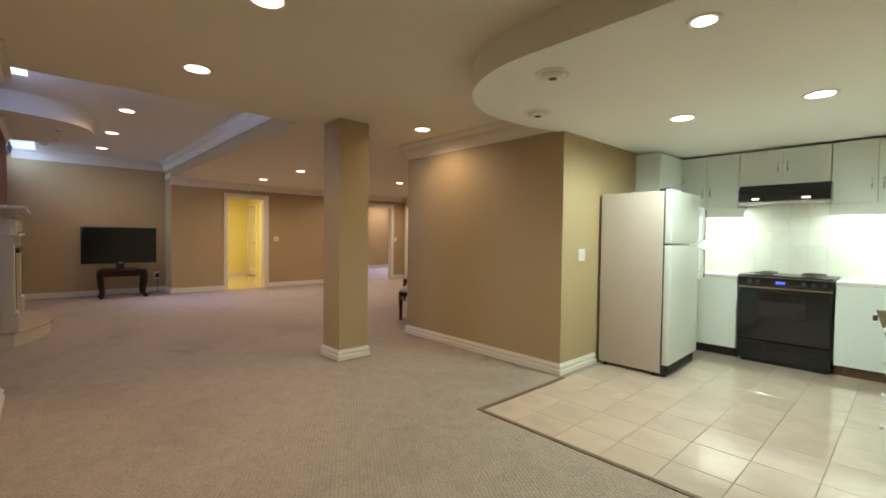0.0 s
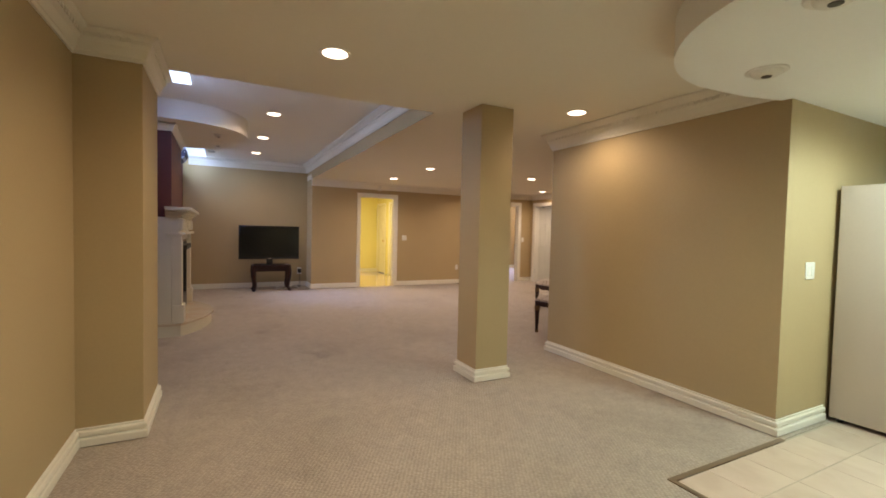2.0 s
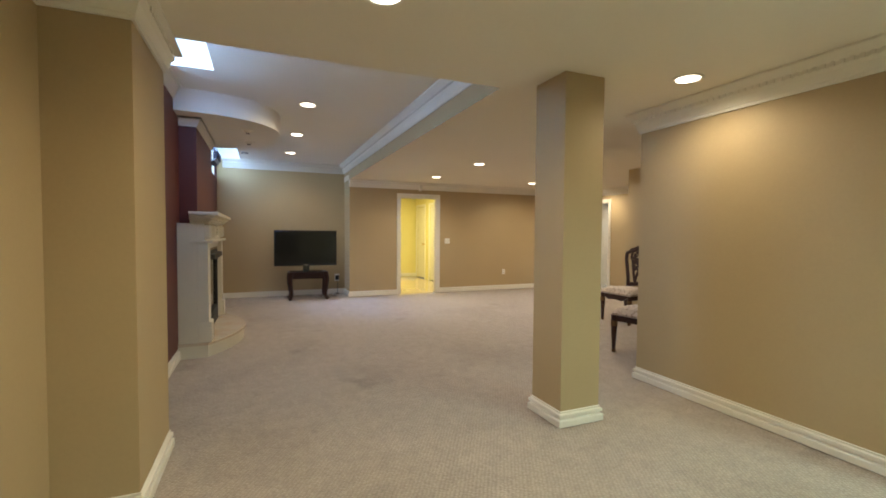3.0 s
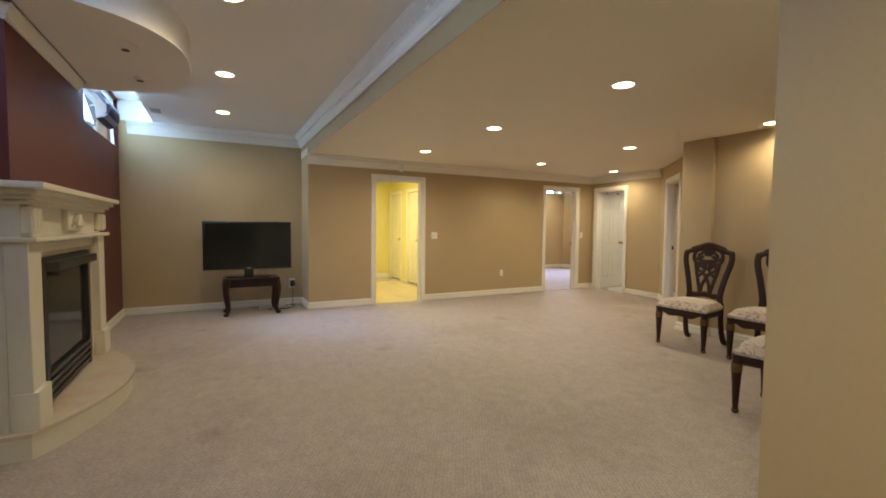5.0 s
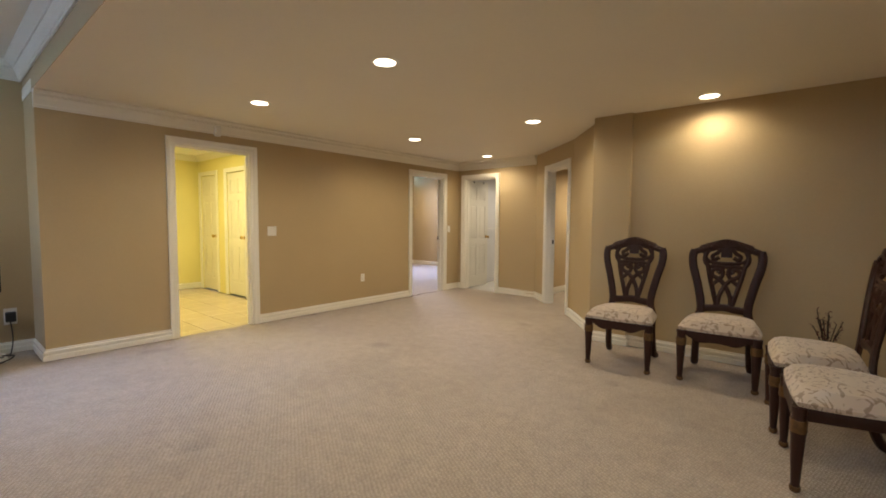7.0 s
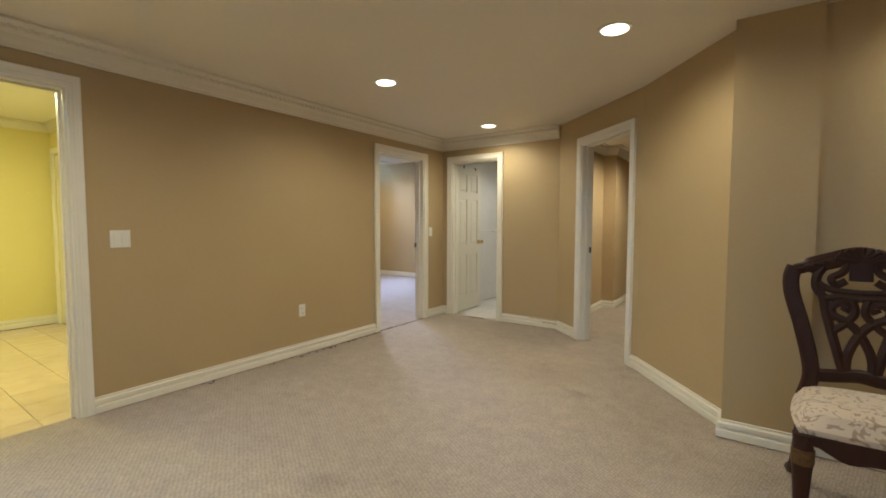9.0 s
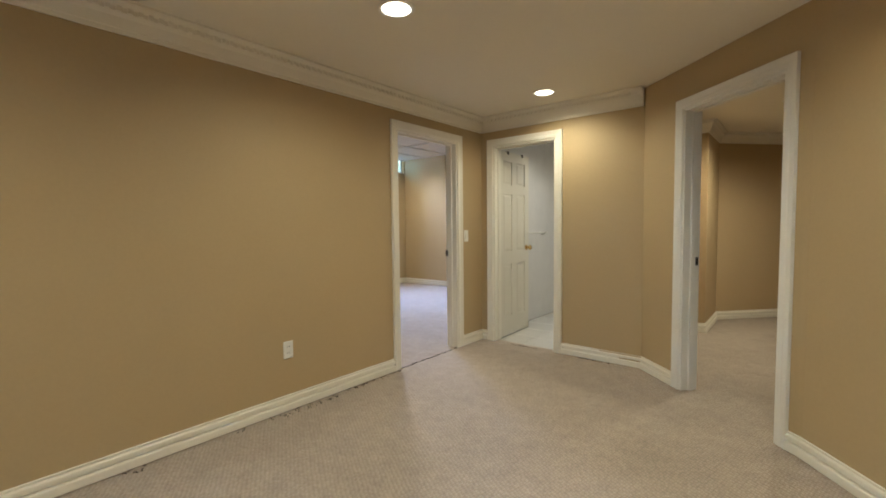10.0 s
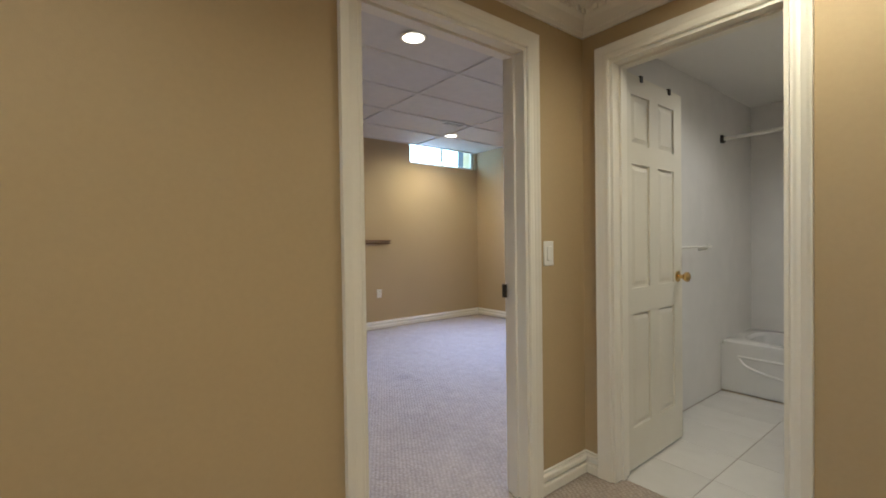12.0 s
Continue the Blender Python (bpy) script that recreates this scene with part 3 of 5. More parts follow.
def door_leaf(name, label, m, w, h, t=0.036, hand=1):
    """A six-panel door; local x from the hinge, faces at y 0 and t."""
    top = tagged(new(name), label, "door", "", "structure")
    top.matrix_basis = m
    st, rows = 0.10, [(0.22, 0.80), (0.93, 1.56), (1.66, h - 0.10)]
    bm = boxes((0, w, 0.010, t - 0.010, 0.012, h))
    zs = [0.012, 0.22, 0.80, 0.93, 1.56, 1.66, h - 0.10, h]
    for x0, x1 in ((0, st), (w / 2 - st / 2, w / 2 + st / 2), (w - st, w)):
        box(bm, x0, x1, 0, 0.010, 0.012, h)
        box(bm, x0, x1, t - 0.010, t, 0.012, h)
    for i in (0, 2, 4, 6):
        for x0, x1 in ((st, w / 2 - st / 2), (w / 2 + st / 2, w - st)):
            box(bm, x0, x1, 0, 0.010, zs[i], zs[i + 1])
            box(bm, x0, x1, t - 0.010, t, zs[i], zs[i + 1])
    part("leaf", bm, DOORW, top, soft=False)
    for z0, z1 in rows:
        for x0, x1 in ((st, w / 2 - st / 2), (w / 2 + st / 2, w - st)):
            bm = bmesh.new()
            for y0, y1 in ((0.010, 0.002), (t - 0.010, t - 0.002)):
                a = [bm.verts.new((x, y0, z)) for x, z in ((x0 + 0.012, z0 + 0.012), (x1 - 0.012, z0 + 0.012), (x1 - 0.012, z1 - 0.012), (x0 + 0.012, z1 - 0.012))]
                b = [bm.verts.new((x, y1, z)) for x, z in ((x0 + 0.034, z0 + 0.034), (x1 - 0.034, z0 + 0.034), (x1 - 0.034, z1 - 0.034), (x0 + 0.034, z1 - 0.034))]
                bm.faces.new(b)
                for k in range(4):
                    bm.faces.new((a[k], a[(k + 1) % 4], b[(k + 1) % 4], b[k]))
            part("panel", bm, DOORW, top, soft=False)
    knob(top, w - 0.06, 0.96, 0, 1)
    knob(top, w - 0.06, 0.96, t, -1)
    for z in (0.22, 1.05, h - 0.2):
        bm = bmesh.new()
        lathe(bm, [(0.007, z - 0.05), (0.007, z + 0.05)], -0.006, t if hand > 0 else 0, 8)
        part("hinge", bm, TRIM, top)
    return top


ang4 = math.degrees(math.atan2(CB[1] - CA[1], CB[0] - CA[0]))
p4 = Vector(CA) + (Vector(CB) - Vector(CA)).normalized() * (LD - 0.945)
doorway("door_frame_1", pose(XW, 4.168, 0, 0, 0, 90), 0.817, 2.035, "cream casing of the doorway to the yellow room")
f2 = doorway("door_frame_2", pose(XW, 7.69, 0, 0, 0, 90), 0.827, 2.035, "cream casing of the bedroom doorway")
doorway("door_frame_3", pose(-9.31, YN, 0), 0.69, 2.035, "cream casing of the bathroom doorway")
f4 = doorway("door_frame_4", pose(p4.x, p4.y, 0, 0, 0, ang4), 0.80, 2.035, "cream casing of the slanted doorway", WHITE)
strike_plate(f2, 0.779, 0.095, 0.95, -1)
strike_plate(f4, 0.016, 0.10, 0.95, 1)
d3 = door_leaf("door_1", "cream six-panel door with a brass knob standing open", pose(-9.298, YN + 0.075, 0, 0, 0, 91), 0.68, 2.01)
for x in (0.2, 0.52):
    part("hook", one(x - 0.012, x + 0.012, -0.008, 0.044, 1.985, 2.018, bevel=0.002), IRON, d3, "dark over-door hook", False)


def window(name, label, x0, x1, y_in, y_out, z0, z1, across, panes=2):
    """A white framed window set in a wall; across 'x' or 'y' names the way it runs."""
    top = tagged(new(name), label, "window", "", "structure")
    def put(n, a0, a1, b0, b1, c0, c1, mat, shade=True):
        dims = (a0, a1, b0, b1, c0, c1) if across == "x" else (b0, b1, a0, a1, c0, c1)
        ob = part(n, one(*dims), mat, top, soft=False)
        ob.visible_shadow = shade
    lo, hi = min(y_in, y_out), max(y_in, y_out)
    f = 0.035
    put("window_frame", x0, x1, lo, hi, z0, z0 + f, WHITE)
    put("window_frame", x0, x1, lo, hi, z1 - f, z1, WHITE)
    put("window_frame", x0, x0 + f, lo, hi, z0 + f, z1 - f, WHITE)
    put("window_frame", x1 - f, x1, lo, hi, z0 + f, z1 - f, WHITE)
    w = (x1 - x0 - 2 * f) / panes
    for i in range(panes):
        a = x0 + f + i * w
        if i:
            put("mullion", a - 0.014, a + 0.014, lo, hi, z0 + f, z1 - f, WHITE)
        put("pane", a + (0.014 if i else 0), a + w - (0.014 if i < panes - 1 else 0), (lo + hi) / 2 - 0.003, (lo + hi) / 2 + 0.003, z0 + f, z1 - f, PANE, False)
    return top


window("window_1", "high white framed basement window beside the fireplace", NW[0], NW[1], 0.60, 0.64, 2.36, 2.92, "x", 1)
window("window_2", "high white framed basement window near the television", FWIN[0], FWIN[1], 0.66, 0.70, 2.29, 2.92, "x", 1)
WBX, WB0, WB1 = -13.4, 10.54, 11.80
window("window_3", "high white framed bedroom window", WB0, WB1, WBX - 0.10, WBX - 0.06, 2.33, 2.74, "y")
for x0, x1 in (NW, FWIN):
    structure("backdrop", one(x0 - 0.3, x1 + 0.3, 0.0, 0.02, 2.1, 3.3), DAYLIGHT, "bright pale sky outside the window", "sky")
structure("backdrop", one(WBX - 0.82, WBX - 0.8, WB0 - 0.3, WB1 + 0.3, 1.9, 3.2), DAYLIGHT, "bright pale sky outside the window", "sky")

# fabric shade bunched at the far window
shade = thing("roman_shade", "dark striped cloth shade bunched up in the window", "shade", "", pose(0, 0.12, -0.06))
for i in range(7):
    a0, a1 = math.pi * (0.03 + 0.94 * i / 7), math.pi * (0.03 + 0.94 * (i + 1) / 7)
    bm = bmesh.new()
    rows = []
    for k in range(5):
        a = a0 + (a1 - a0) * k / 4
        y, z = 0.622 + 0.12 * math.sin(a), 2.62 + 0.14 * math.cos(a)
        rows.append([bm.verts.new((x, y + dy, z)) for x, dy in ((-9.38, 0.0), (-9.3, 0.015), (-8.75, 0.015), (-8.75, -0.01), (-9.36, -0.01))])
    for a, b in zip(rows, rows[1:]):
        for q in range(4):
            bm.faces.new((a[q], a[q + 1], b[q + 1], b[q]))
    part("fold", bm, BLINDSTRIPE if i % 3 == 2 else BLINDCLOTH, shade, "grey cloth stripe" if i % 3 == 2 else "dark navy cloth fold")
part("end_panel", one(-9.39, -9.37, 0.622, 0.69, 2.50, 2.74, bevel=0.008), BLINDCLOTH, shade)

# ---- yellow room ----
YX, YY0, YY1, YC = -12.98, 3.5, 5.74, 2.40
structure("wall_yellow_west", one(YX - T, YX, YY0 - T, YY1 + T, 0, YC), YELLOW, "pale yellow painted wall", "wall")
structure("wall_yellow_south", one(YX, XW - T, YY0 - T, YY0, 0, YC), YELLOW, "pale yellow painted wall", "wall")
structure("wall_yellow_north", boxes((YX, -12.86, YY1, YY1 + T, 0, YC), (-12.86, -12.24, YY1, YY1 + T, 2.03, YC), (-12.24, -11.83, YY1, YY1 + T, 0, YC), (-11.83, -11.2, YY1, YY1 + T, 2.03, YC), (-11.2, XW - T, YY1, YY1 + T, 0, YC)), YELLOW, "pale yellow wall with two closet doors", "wall")
structure("wall_closet", one(YX, XW - T, YY1 + T + 0.5, YY1 + T + 0.55, 0, YC), YELLOW, "closet back wall", "wall")
structure("wall_yellow_east", boxes((XW - T - 0.004, XW - T, YY0, 4.09, 0, YC), (XW - T - 0.004, XW - T, 5.055, YY1, 0, YC), (XW - T - 0.004, XW - T, 4.09, 5.055, 2.11, YC)), YELLOW, "pale yellow painted wall", "wall")
structure("ceiling_yellow", one(YX - T, XW - T, YY0 - T, YY1 + 0.7, YC, YC + 0.08), TRAYCEIL, "white ceiling of the yellow room", "ceiling")
crown([(XW - T - 0.01, YY1), (YX, YY1), (YX, YY0)], YC, 0.10, 0.07, WHITE, False, "white crown moulding of the yellow room")
baseboard([(YX, YY1), (YX, YY0)], WHITE, "white baseboard of the yellow room")
baseboard([(-11.14, YY1), (-9.6, YY1)][::-1], WHITE, "white baseboard of the yellow room")
for x0, w in ((-12.86, 0.62), (-11.83, 0.63)):
    fr = tagged(new("door_frame_5"), "white casing of a closet door", "door frame", "", "structure")
    fr.matrix_basis = pose(x0, YY1, 0)
    bm = bmesh.new()
    casing(bm, w, 2.03, -0.001, 1)
    part("casing", bm, WHITE, fr)
    door_leaf("door_2", "closed white six-panel closet door with a brass knob", pose(x0 + 0.004, YY1 + 0.01, 0.012), w - 0.008, 2.005)
# unseen yellow-tinted lamp, added with its rim to brighten the yellow room
area(-11.2, 4.5, YC - 0.03, (-11.2, 4.5, 0), 0.35, 0.35, 55, (1.0, 0.91, 0.44))
lf = thing("ceiling_light", "round brass lamp rim added out of view in the yellow room", "ceiling light")
bm = bmesh.new()
lathe(bm, [(0.16, YC - 0.001), (0.16, YC - 0.02)], -11.2, 4.5, 24)
part("rim", bm, BRASS, lf)

# ---- bedroom ----
BY0, BY1, BC = 6.5, 11.83, 2.60
structure("wall_bedroom_west", boxes((WBX - 0.3, WBX, BY0 - T, WB0, 0, 2.85), (WBX - 0.3, WBX, WB0, WB1, 0, 2.33), (WBX - 0.3, WBX, WB0, WB1, 2.74, 2.85), (WBX - 0.3, WBX, WB1, BY1 + T, 0, 2.85)), TAN, "tan bedroom wall under a high window", "wall")
structure("wall_bedroom_north", one(WBX, XW - T, BY1, BY1 + T, 0, 2.85), TAN, "tan bedroom side wall", "wall")
structure("wall_bedroom_south", one(WBX, XW - T, BY0 - T, BY0, 0, 2.85), TAN, "tan bedroom side wall", "wall")
baseboard([(XW - T, BY1), (WBX, BY1), (WBX, BY0)])
bm = bmesh.new()
box(bm, WBX, XW - T, BY0, BY1, BC + 0.012, BC + 0.05)
gx = -9.80
gxs = []
while gx > WBX - 0.2:
    gxs.append(gx)
    gx -= 0.60
gys = [6.99, 8.21, 9.43, 10.65]
for g in gxs:
    box(bm, g - 0.012, g + 0.012, BY0, BY1, BC - 0.003, BC + 0.012)
for g in gys:
    box(bm, WBX, XW - T, g - 0.012, g + 0.012, BC - 0.002, BC + 0.012)
structure("ceiling_bedroom", bm, CEILTILE, "white suspended ceiling of square tiles in a metal grid", "ceiling")
for t0, t1 in ((9.5, 10.17),):
    sh = tagged(thing("wall_shelf_bracket", "thin tan wooden rail screwed to the bedroom wall", "rail"))
    part("rail", boxes((WBX, WBX + 0.02, t0, t1, 1.165, 1.18), (WBX, WBX + 0.035, t0, t1, 1.20, 1.22)), PINE, sh, soft=False)
area(WBX + 0.02, (WB0 + WB1) / 2, 2.47, (-11.3, 9.9, 0.0), 1.1, 0.24, 115, (0.38, 0.52, 1.0), 95)

# ---- bathroom ----
BX0, BX1, BTY = -9.49, -7.95, 11.5
structure("wall_bath_west", boxes((-9.512, BX0 - 0.012, YN + T, BTY + T, 0, 2.35), (BX0 - 0.012, BX0, YN + T, 10.785, 0, 2.35)), WALLTILE, "white bathroom wall", "wall")
structure("wall_bath_north", one(BX0 - 0.02, BX1, BTY, BTY + T, 0, 2.35), WALLTILE, "white bathroom wall behind the tub", "wall")
structure("wall_bath_east", one(BX1, BX1 + T, YN + T, BTY + T, 0, 2.35), WALLTILE, "white bathroom wall", "wall")
structure("ceiling_bath", one(-9.512, BX1 + T, YN + T, BTY + T, H - 0.02, H - 0.003), TRAYCEIL, "white bathroom ceiling", "ceiling")
structure("floor_bath", one(BX0, BX1, YN + 0.06, BTY, -0.05, -0.006), GROUT, "pale grout bed of the bathroom floor", "floor")
tub = thing("bathtub", "white bathtub with a moulded apron", "bathtub")
bm = bmesh.new()
ty0, ty1, tx0, tx1, tz = 10.795, BTY - 0.002, BX0 - 0.010, BX1 - 0.002, 0.39
box(bm, tx0, tx1, ty0 + 0.012, ty0 + 0.045, 0.0, tz - 0.03, 0.004)
part("apron", bm, PORCELAIN, tub)
bm = bmesh.new()
tube(bm, smooth_path([(tx0 + 0.12, ty0 + 0.012, 0.27), (tx0 + 0.2, ty0 + 0.008, 0.2), (tx0 + 0.5, ty0 + 0.004, 0.15), (tx1 - 0.4, ty0 + 0.004, 0.15), (tx1 - 0.12, ty0 + 0.01, 0.24)]), 0.014, 0.01, (0, 1, 0))
tube(bm, [(tx0 + 0.12, ty0 + 0.01, 0.275), (tx1 - 0.12, ty0 + 0.01, 0.275)], 0.012, 0.009, (0, 1, 0))
part("apron_moulding", bm, PORCELAIN, tub)
bm = bmesh.new()
N = 40
cx, cy, rx, ry = (tx0 + tx1) / 2, (ty0 + ty1) / 2, (tx1 - tx0) / 2, (ty1 - ty0) / 2
def superring(fx, fy, z, e):
    out = []
    for i in range(N):
        a = 2 * math.pi * i / N
        out.append(bm.verts.new((cx + fx * rx * math.copysign(abs(math.cos(a)) ** e, math.cos(a)), cy + fy * ry * math.copysign(abs(math.sin(a)) ** e, math.sin(a)), z)))
    return out
rings = [superring(1, 1, tz - 0.045, 0.12), superring(1, 1, tz - 0.01, 0.12), superring(0.985, 0.97, tz, 0.14), superring(0.88, 0.78, tz, 0.5), superring(0.85, 0.74, tz - 0.02, 0.5), superring(0.8, 0.66, 0.15, 0.5), superring(0.65, 0.5, 0.07, 0.6)]
for a, b in zip(rings, rings[1:]):
    for i in range(N):
        j = (i + 1) % N
        bm.faces.new((a[i], a[j], b[j], b[i]))
bm.faces.new(rings[-1])
part("basin", bm, PORCELAIN, tub)
rod = thing("shower_rod", "white shower rod spanning the tub", "shower rod")
bm = bmesh.new()
tube(bm, [(BX0 - 0.015, 10.84, 1.95), (BX1, 10.84, 1.95)], 0.014, 0.014, (0, 1, 0), 10)
part("rod", bm, PLASTIC, rod)
part("flange", one(BX0 - 0.019, BX0 + 0.012, 10.81, 10.87, 1.92, 1.98, bevel=0.008), IRON, rod, "dark metal rod socket")
rail = thing("towel_rail", "white towel rail on the bathroom wall", "towel rail")
bm = bmesh.new()
tube(bm, [(BX0 + 0.07, 9.86, 1.12), (BX0 + 0.07, 10.42, 1.12)], 0.008, 0.008, (0, 0, 1), 8)
part("bar", bm, PLASTIC, rail)
for y in (9.89, 10.39):
    bm = bmesh.new()
    tube(bm, smooth_path([(BX0, y, 1.10), (BX0 + 0.04, y, 1.105), (BX0 + 0.075, y, 1.13)]), 0.012, 0.012, (0, 1, 0), 8)
    part("post", bm, PLASTIC, rail)
# added fill lamp, no fixture, to brighten the bathroom
spot(-8.6, 10.0, H - 0.05, 43, (1.0, 0.90, 0.76), 160, 0.6, 0.08)

# ---- room behind the slanted wall ----
RM = material("beige_room_paint", (0.47, 0.345, 0.195), 0.62, 0.04, 1.2, 60, 0.12, 260)
structure("wall_far_room_west", boxes((BX1 + T, -7.80, 9.05, 10.63, 0, H2), (BX1 + T, -7.63, 10.63, 11.6, 0, H2)), RM, "tan wall of the far room", "wall")
slanted("wall_far_room_back", (-6.3, 12.95), (-7.65, 11.45), T, [(0, 2.02, 0, H2)], RM, "tan back wall of the far room")
structure("wall_far_room_north", one(-6.5, -3.5, 12.9, 13.02, 0, H2), RM, "tan wall of the far room", "wall")
structure("wall_far_room_east", one(-3.62, -3.5, 7.15, 12.9, 0, H2), RM, "tan wall of the far room", "wall")
baseboard([(-6.3, 12.95), (-7.63, 11.47), (-7.63, 10.63), (-7.80, 10.63), (-7.80, 9.2)])
crown([(-6.3, 12.95), (-7.63, 11.47), (-7.63, 10.63), (-7.80, 10.63), (-7.80, 9.2)], H, 0.13, 0.08, TRIM, False, "cream crown moulding of the far room")

# ---- recessed lamps ----
def downlight(x, y, z, on=True, mat=None, watts=CAN_WATTS, colour=WARM, r=0.085, cone=166):
    top = thing("downlight", "round recessed ceiling light, lit" if on else "round recessed eyeball ceiling light, switched off", "ceiling light", "recessed ceiling lights", pose(x, y, z))
    bm = bmesh.new()
    lathe(bm, [(r - 0.006, -0.001), (r + 0.012, -0.001), (r + 0.012, -0.004), (r + 0.006, -0.008), (r - 0.004, -0.006)], sides=28)
    part("trim_ring", bm, WHITE, top)
    bm = bmesh.new()
    if on:
        lathe(bm, [(r - 0.008, -0.0015), (r - 0.01, -0.006), (r * 0.6, -0.012), (0.004, -0.016)], sides=28)
        part("bulb", bm, mat or LAMPGLOW, top, "glowing frosted bulb")
        spot(x, y, z - 0.03, watts, colour, 174 if colour == NEUTRAL else cone, 0.55 if colour == NEUTRAL else 0.72)
    else:
        lathe(bm, [(r - 0.012, -0.003), (r - 0.02, -0.02), (r - 0.03, -0.028), (0.02, -0.03)], sides=20)
        part("eyeball", bm, WHITE, top)
        bm = bmesh.new()
        lathe(bm, [(0.024, -0.028), (0.024, -0.033), (0.004, -0.0335)], sides=16)
        part("bulb", bm, IRON, top, "dark unlit bulb")
    return top


for x, y in ((-1.48, 2.04), (-2.69, 2.025), (-2.885, 4.17), (-5.03, 4.592), (-6.68, 4.56), (-8.35, 4.53), (-6.738, 6.753), (-8.453, 6.709), (-8.523, 8.503), (-5.111, 6.83)):
    downlight(x, y, H, watts=CAN_WATTS * (0.55 if y == 6.83 else 0.36 if (x > -5.2 and y > 4.5) else 0.65 if y == 4.17 else 1.0))
for x in (-5.76, -7.33, -8.875):
    downlight(x, 1.99, TRAY, watts=CAN_WATTS * 0.68)
for x, y in ((0.0, 3.325), (0.197, 4.88), (-0.605, 4.86)):
    downlight(x, y, KITCH, True, COOLGLOW, 92 if y > 4 else 62, NEUTRAL, 0.085 if y > 4 else 0.058)
for x, y in ((-0.785, 3.385), (-1.295, 3.965)):
    downlight(x, y, KITCH, False)
for x, y in ((-6.33, 1.38), (-7.03, 1.37)):
    downlight(x, y, 2.45, False, r=0.06)
for x, y in ((-10.66, 8.74), (-12.66, 10.70)):
    downlight(x, y, BC - 0.004, watts=112, cone=170)
# downlight added out of view to brighten the room behind the slanted wall
downlight(-6.9, 10.2, H, watts=150, cone=165)
area(-4.5, 0.755, 2.64, (-5.4, 2.6, 2.1), 1.05, 0.5, 17, (0.36, 0.54, 1.0), 175)
area(-9.1, 0.755, 2.64, (-8.8, 3.0, 2.1), 1.5, 0.5, 18, (0.36, 0.54, 1.0), 175)
area(-9.1, 0.76, 2.70, (-8.3, 3.5, 0), 1.3, 0.4, 16, (0.36, 0.54, 1.0), 50)

# ---- kitchen ----
def tiles(parent, name, x0, x1, y0, y1, sx, sy, mat, gap=0.004, thick=0.008, top=0.0, ox=0.0, oy=0.0):
    """Single tiles on a bed, cut at the edges; alike pieces share a mesh."""
    known = {}
    def cuts(a, b, s, o):
        c = [a]
        v = a + (o if o > 0.02 else s)
        while v < b - 0.02:
            c.append(v)
            v += s
        return c + [b]
    xs, ys = cuts(x0, x1, sx, ox), cuts(y0, y1, sy, oy)
    for a, b in zip(xs, xs[1:]):
        for c, d in zip(ys, ys[1:]):
            w, h = round(b - a - gap, 4), round(d - c - gap, 4)
            if (w, h) not in known:
                bm = bmesh.new()
                q = 0.0015
                lo = [bm.verts.new((sgx * w / 2, sgy * h / 2, top - thick)) for sgx, sgy in ((-1, -1), (1, -1), (1, 1), (-1, 1))]
                mi = [bm.verts.new((sgx * w / 2, sgy * h / 2, top - q)) for sgx, sgy in ((-1, -1), (1, -1), (1, 1), (-1, 1))]
                hi = [bm.verts.new((sgx * (w / 2 - q), sgy * (h / 2 - q), top)) for sgx, sgy in ((-1, -1), (1, -1), (1, 1), (-1, 1))]
                bm.faces.new(hi)
                for k in range(4):
                    bm.faces.new((lo[k], lo[(k + 1) % 4], mi[(k + 1) % 4], mi[k]))
                    bm.faces.new((mi[k], mi[(k + 1) % 4], hi[(k + 1) % 4], hi[k]))
                known[(w, h)] = mesh_of(name, bm, mat)
            ob = new(name, known[(w, h)])
            ob.parent = parent
            ob.location = ((a + b) / 2, (c + d) / 2, 0)


FK = structure("floor_kitchen", one(-1.41, 1.08, 3.50, 6.98, -0.05, -0.003), GROUT, "beige marble-look kitchen floor tiles", "floor")
bm = boxes((-1.425, -1.395, 3.485, 4.572, -0.004, 0.006), (-1.395, 0.9, 3.485, 3.515, -0.004, 0.006))
structure("trim", bm, STRIP, "brown bar between carpet and kitchen tiles", "threshold")

fr = thing("refrigerator", "almond top-freezer refrigerator with black toe grille", "refrigerator", "", pose(-1.43, 5.22, 0, 0, 0, 2) @ Matrix.Diagonal((1.04, 1.08, 1.035, 1)))
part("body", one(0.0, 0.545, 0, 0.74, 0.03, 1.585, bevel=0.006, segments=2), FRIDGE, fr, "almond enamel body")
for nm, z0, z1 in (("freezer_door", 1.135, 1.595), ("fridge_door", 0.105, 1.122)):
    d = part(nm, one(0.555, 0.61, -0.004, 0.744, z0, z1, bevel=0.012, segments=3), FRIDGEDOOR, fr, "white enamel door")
    part("gasket", one(0.543, 0.557, 0.012, 0.728, z0 + 0.012, z1 - 0.012), BLACKMATTE, d, "dark gasket", False)
    bm = bmesh.new()
    za, zb = (z0 + 0.02, z1 - 0.12) if nm == "freezer_door" else (z1 - 0.32, z1 - 0.02)
    tube(bm, smooth_path([(0.61, 0.70, za), (0.645, 0.70, za + 0.03), (0.65, 0.70, (za + zb) / 2), (0.645, 0.70, zb - 0.03), (0.61, 0.70, zb)]), 0.012, 0.016, (0, 1, 0))
    part("handle", bm, FRIDGEDOOR, d, "white bowed handle")
    part("handle_trim", one(0.640, 0.668, 0.712, 0.722, za + 0.02, zb - 0.02), BLACKMATTE, d, "dark handle edge", False)
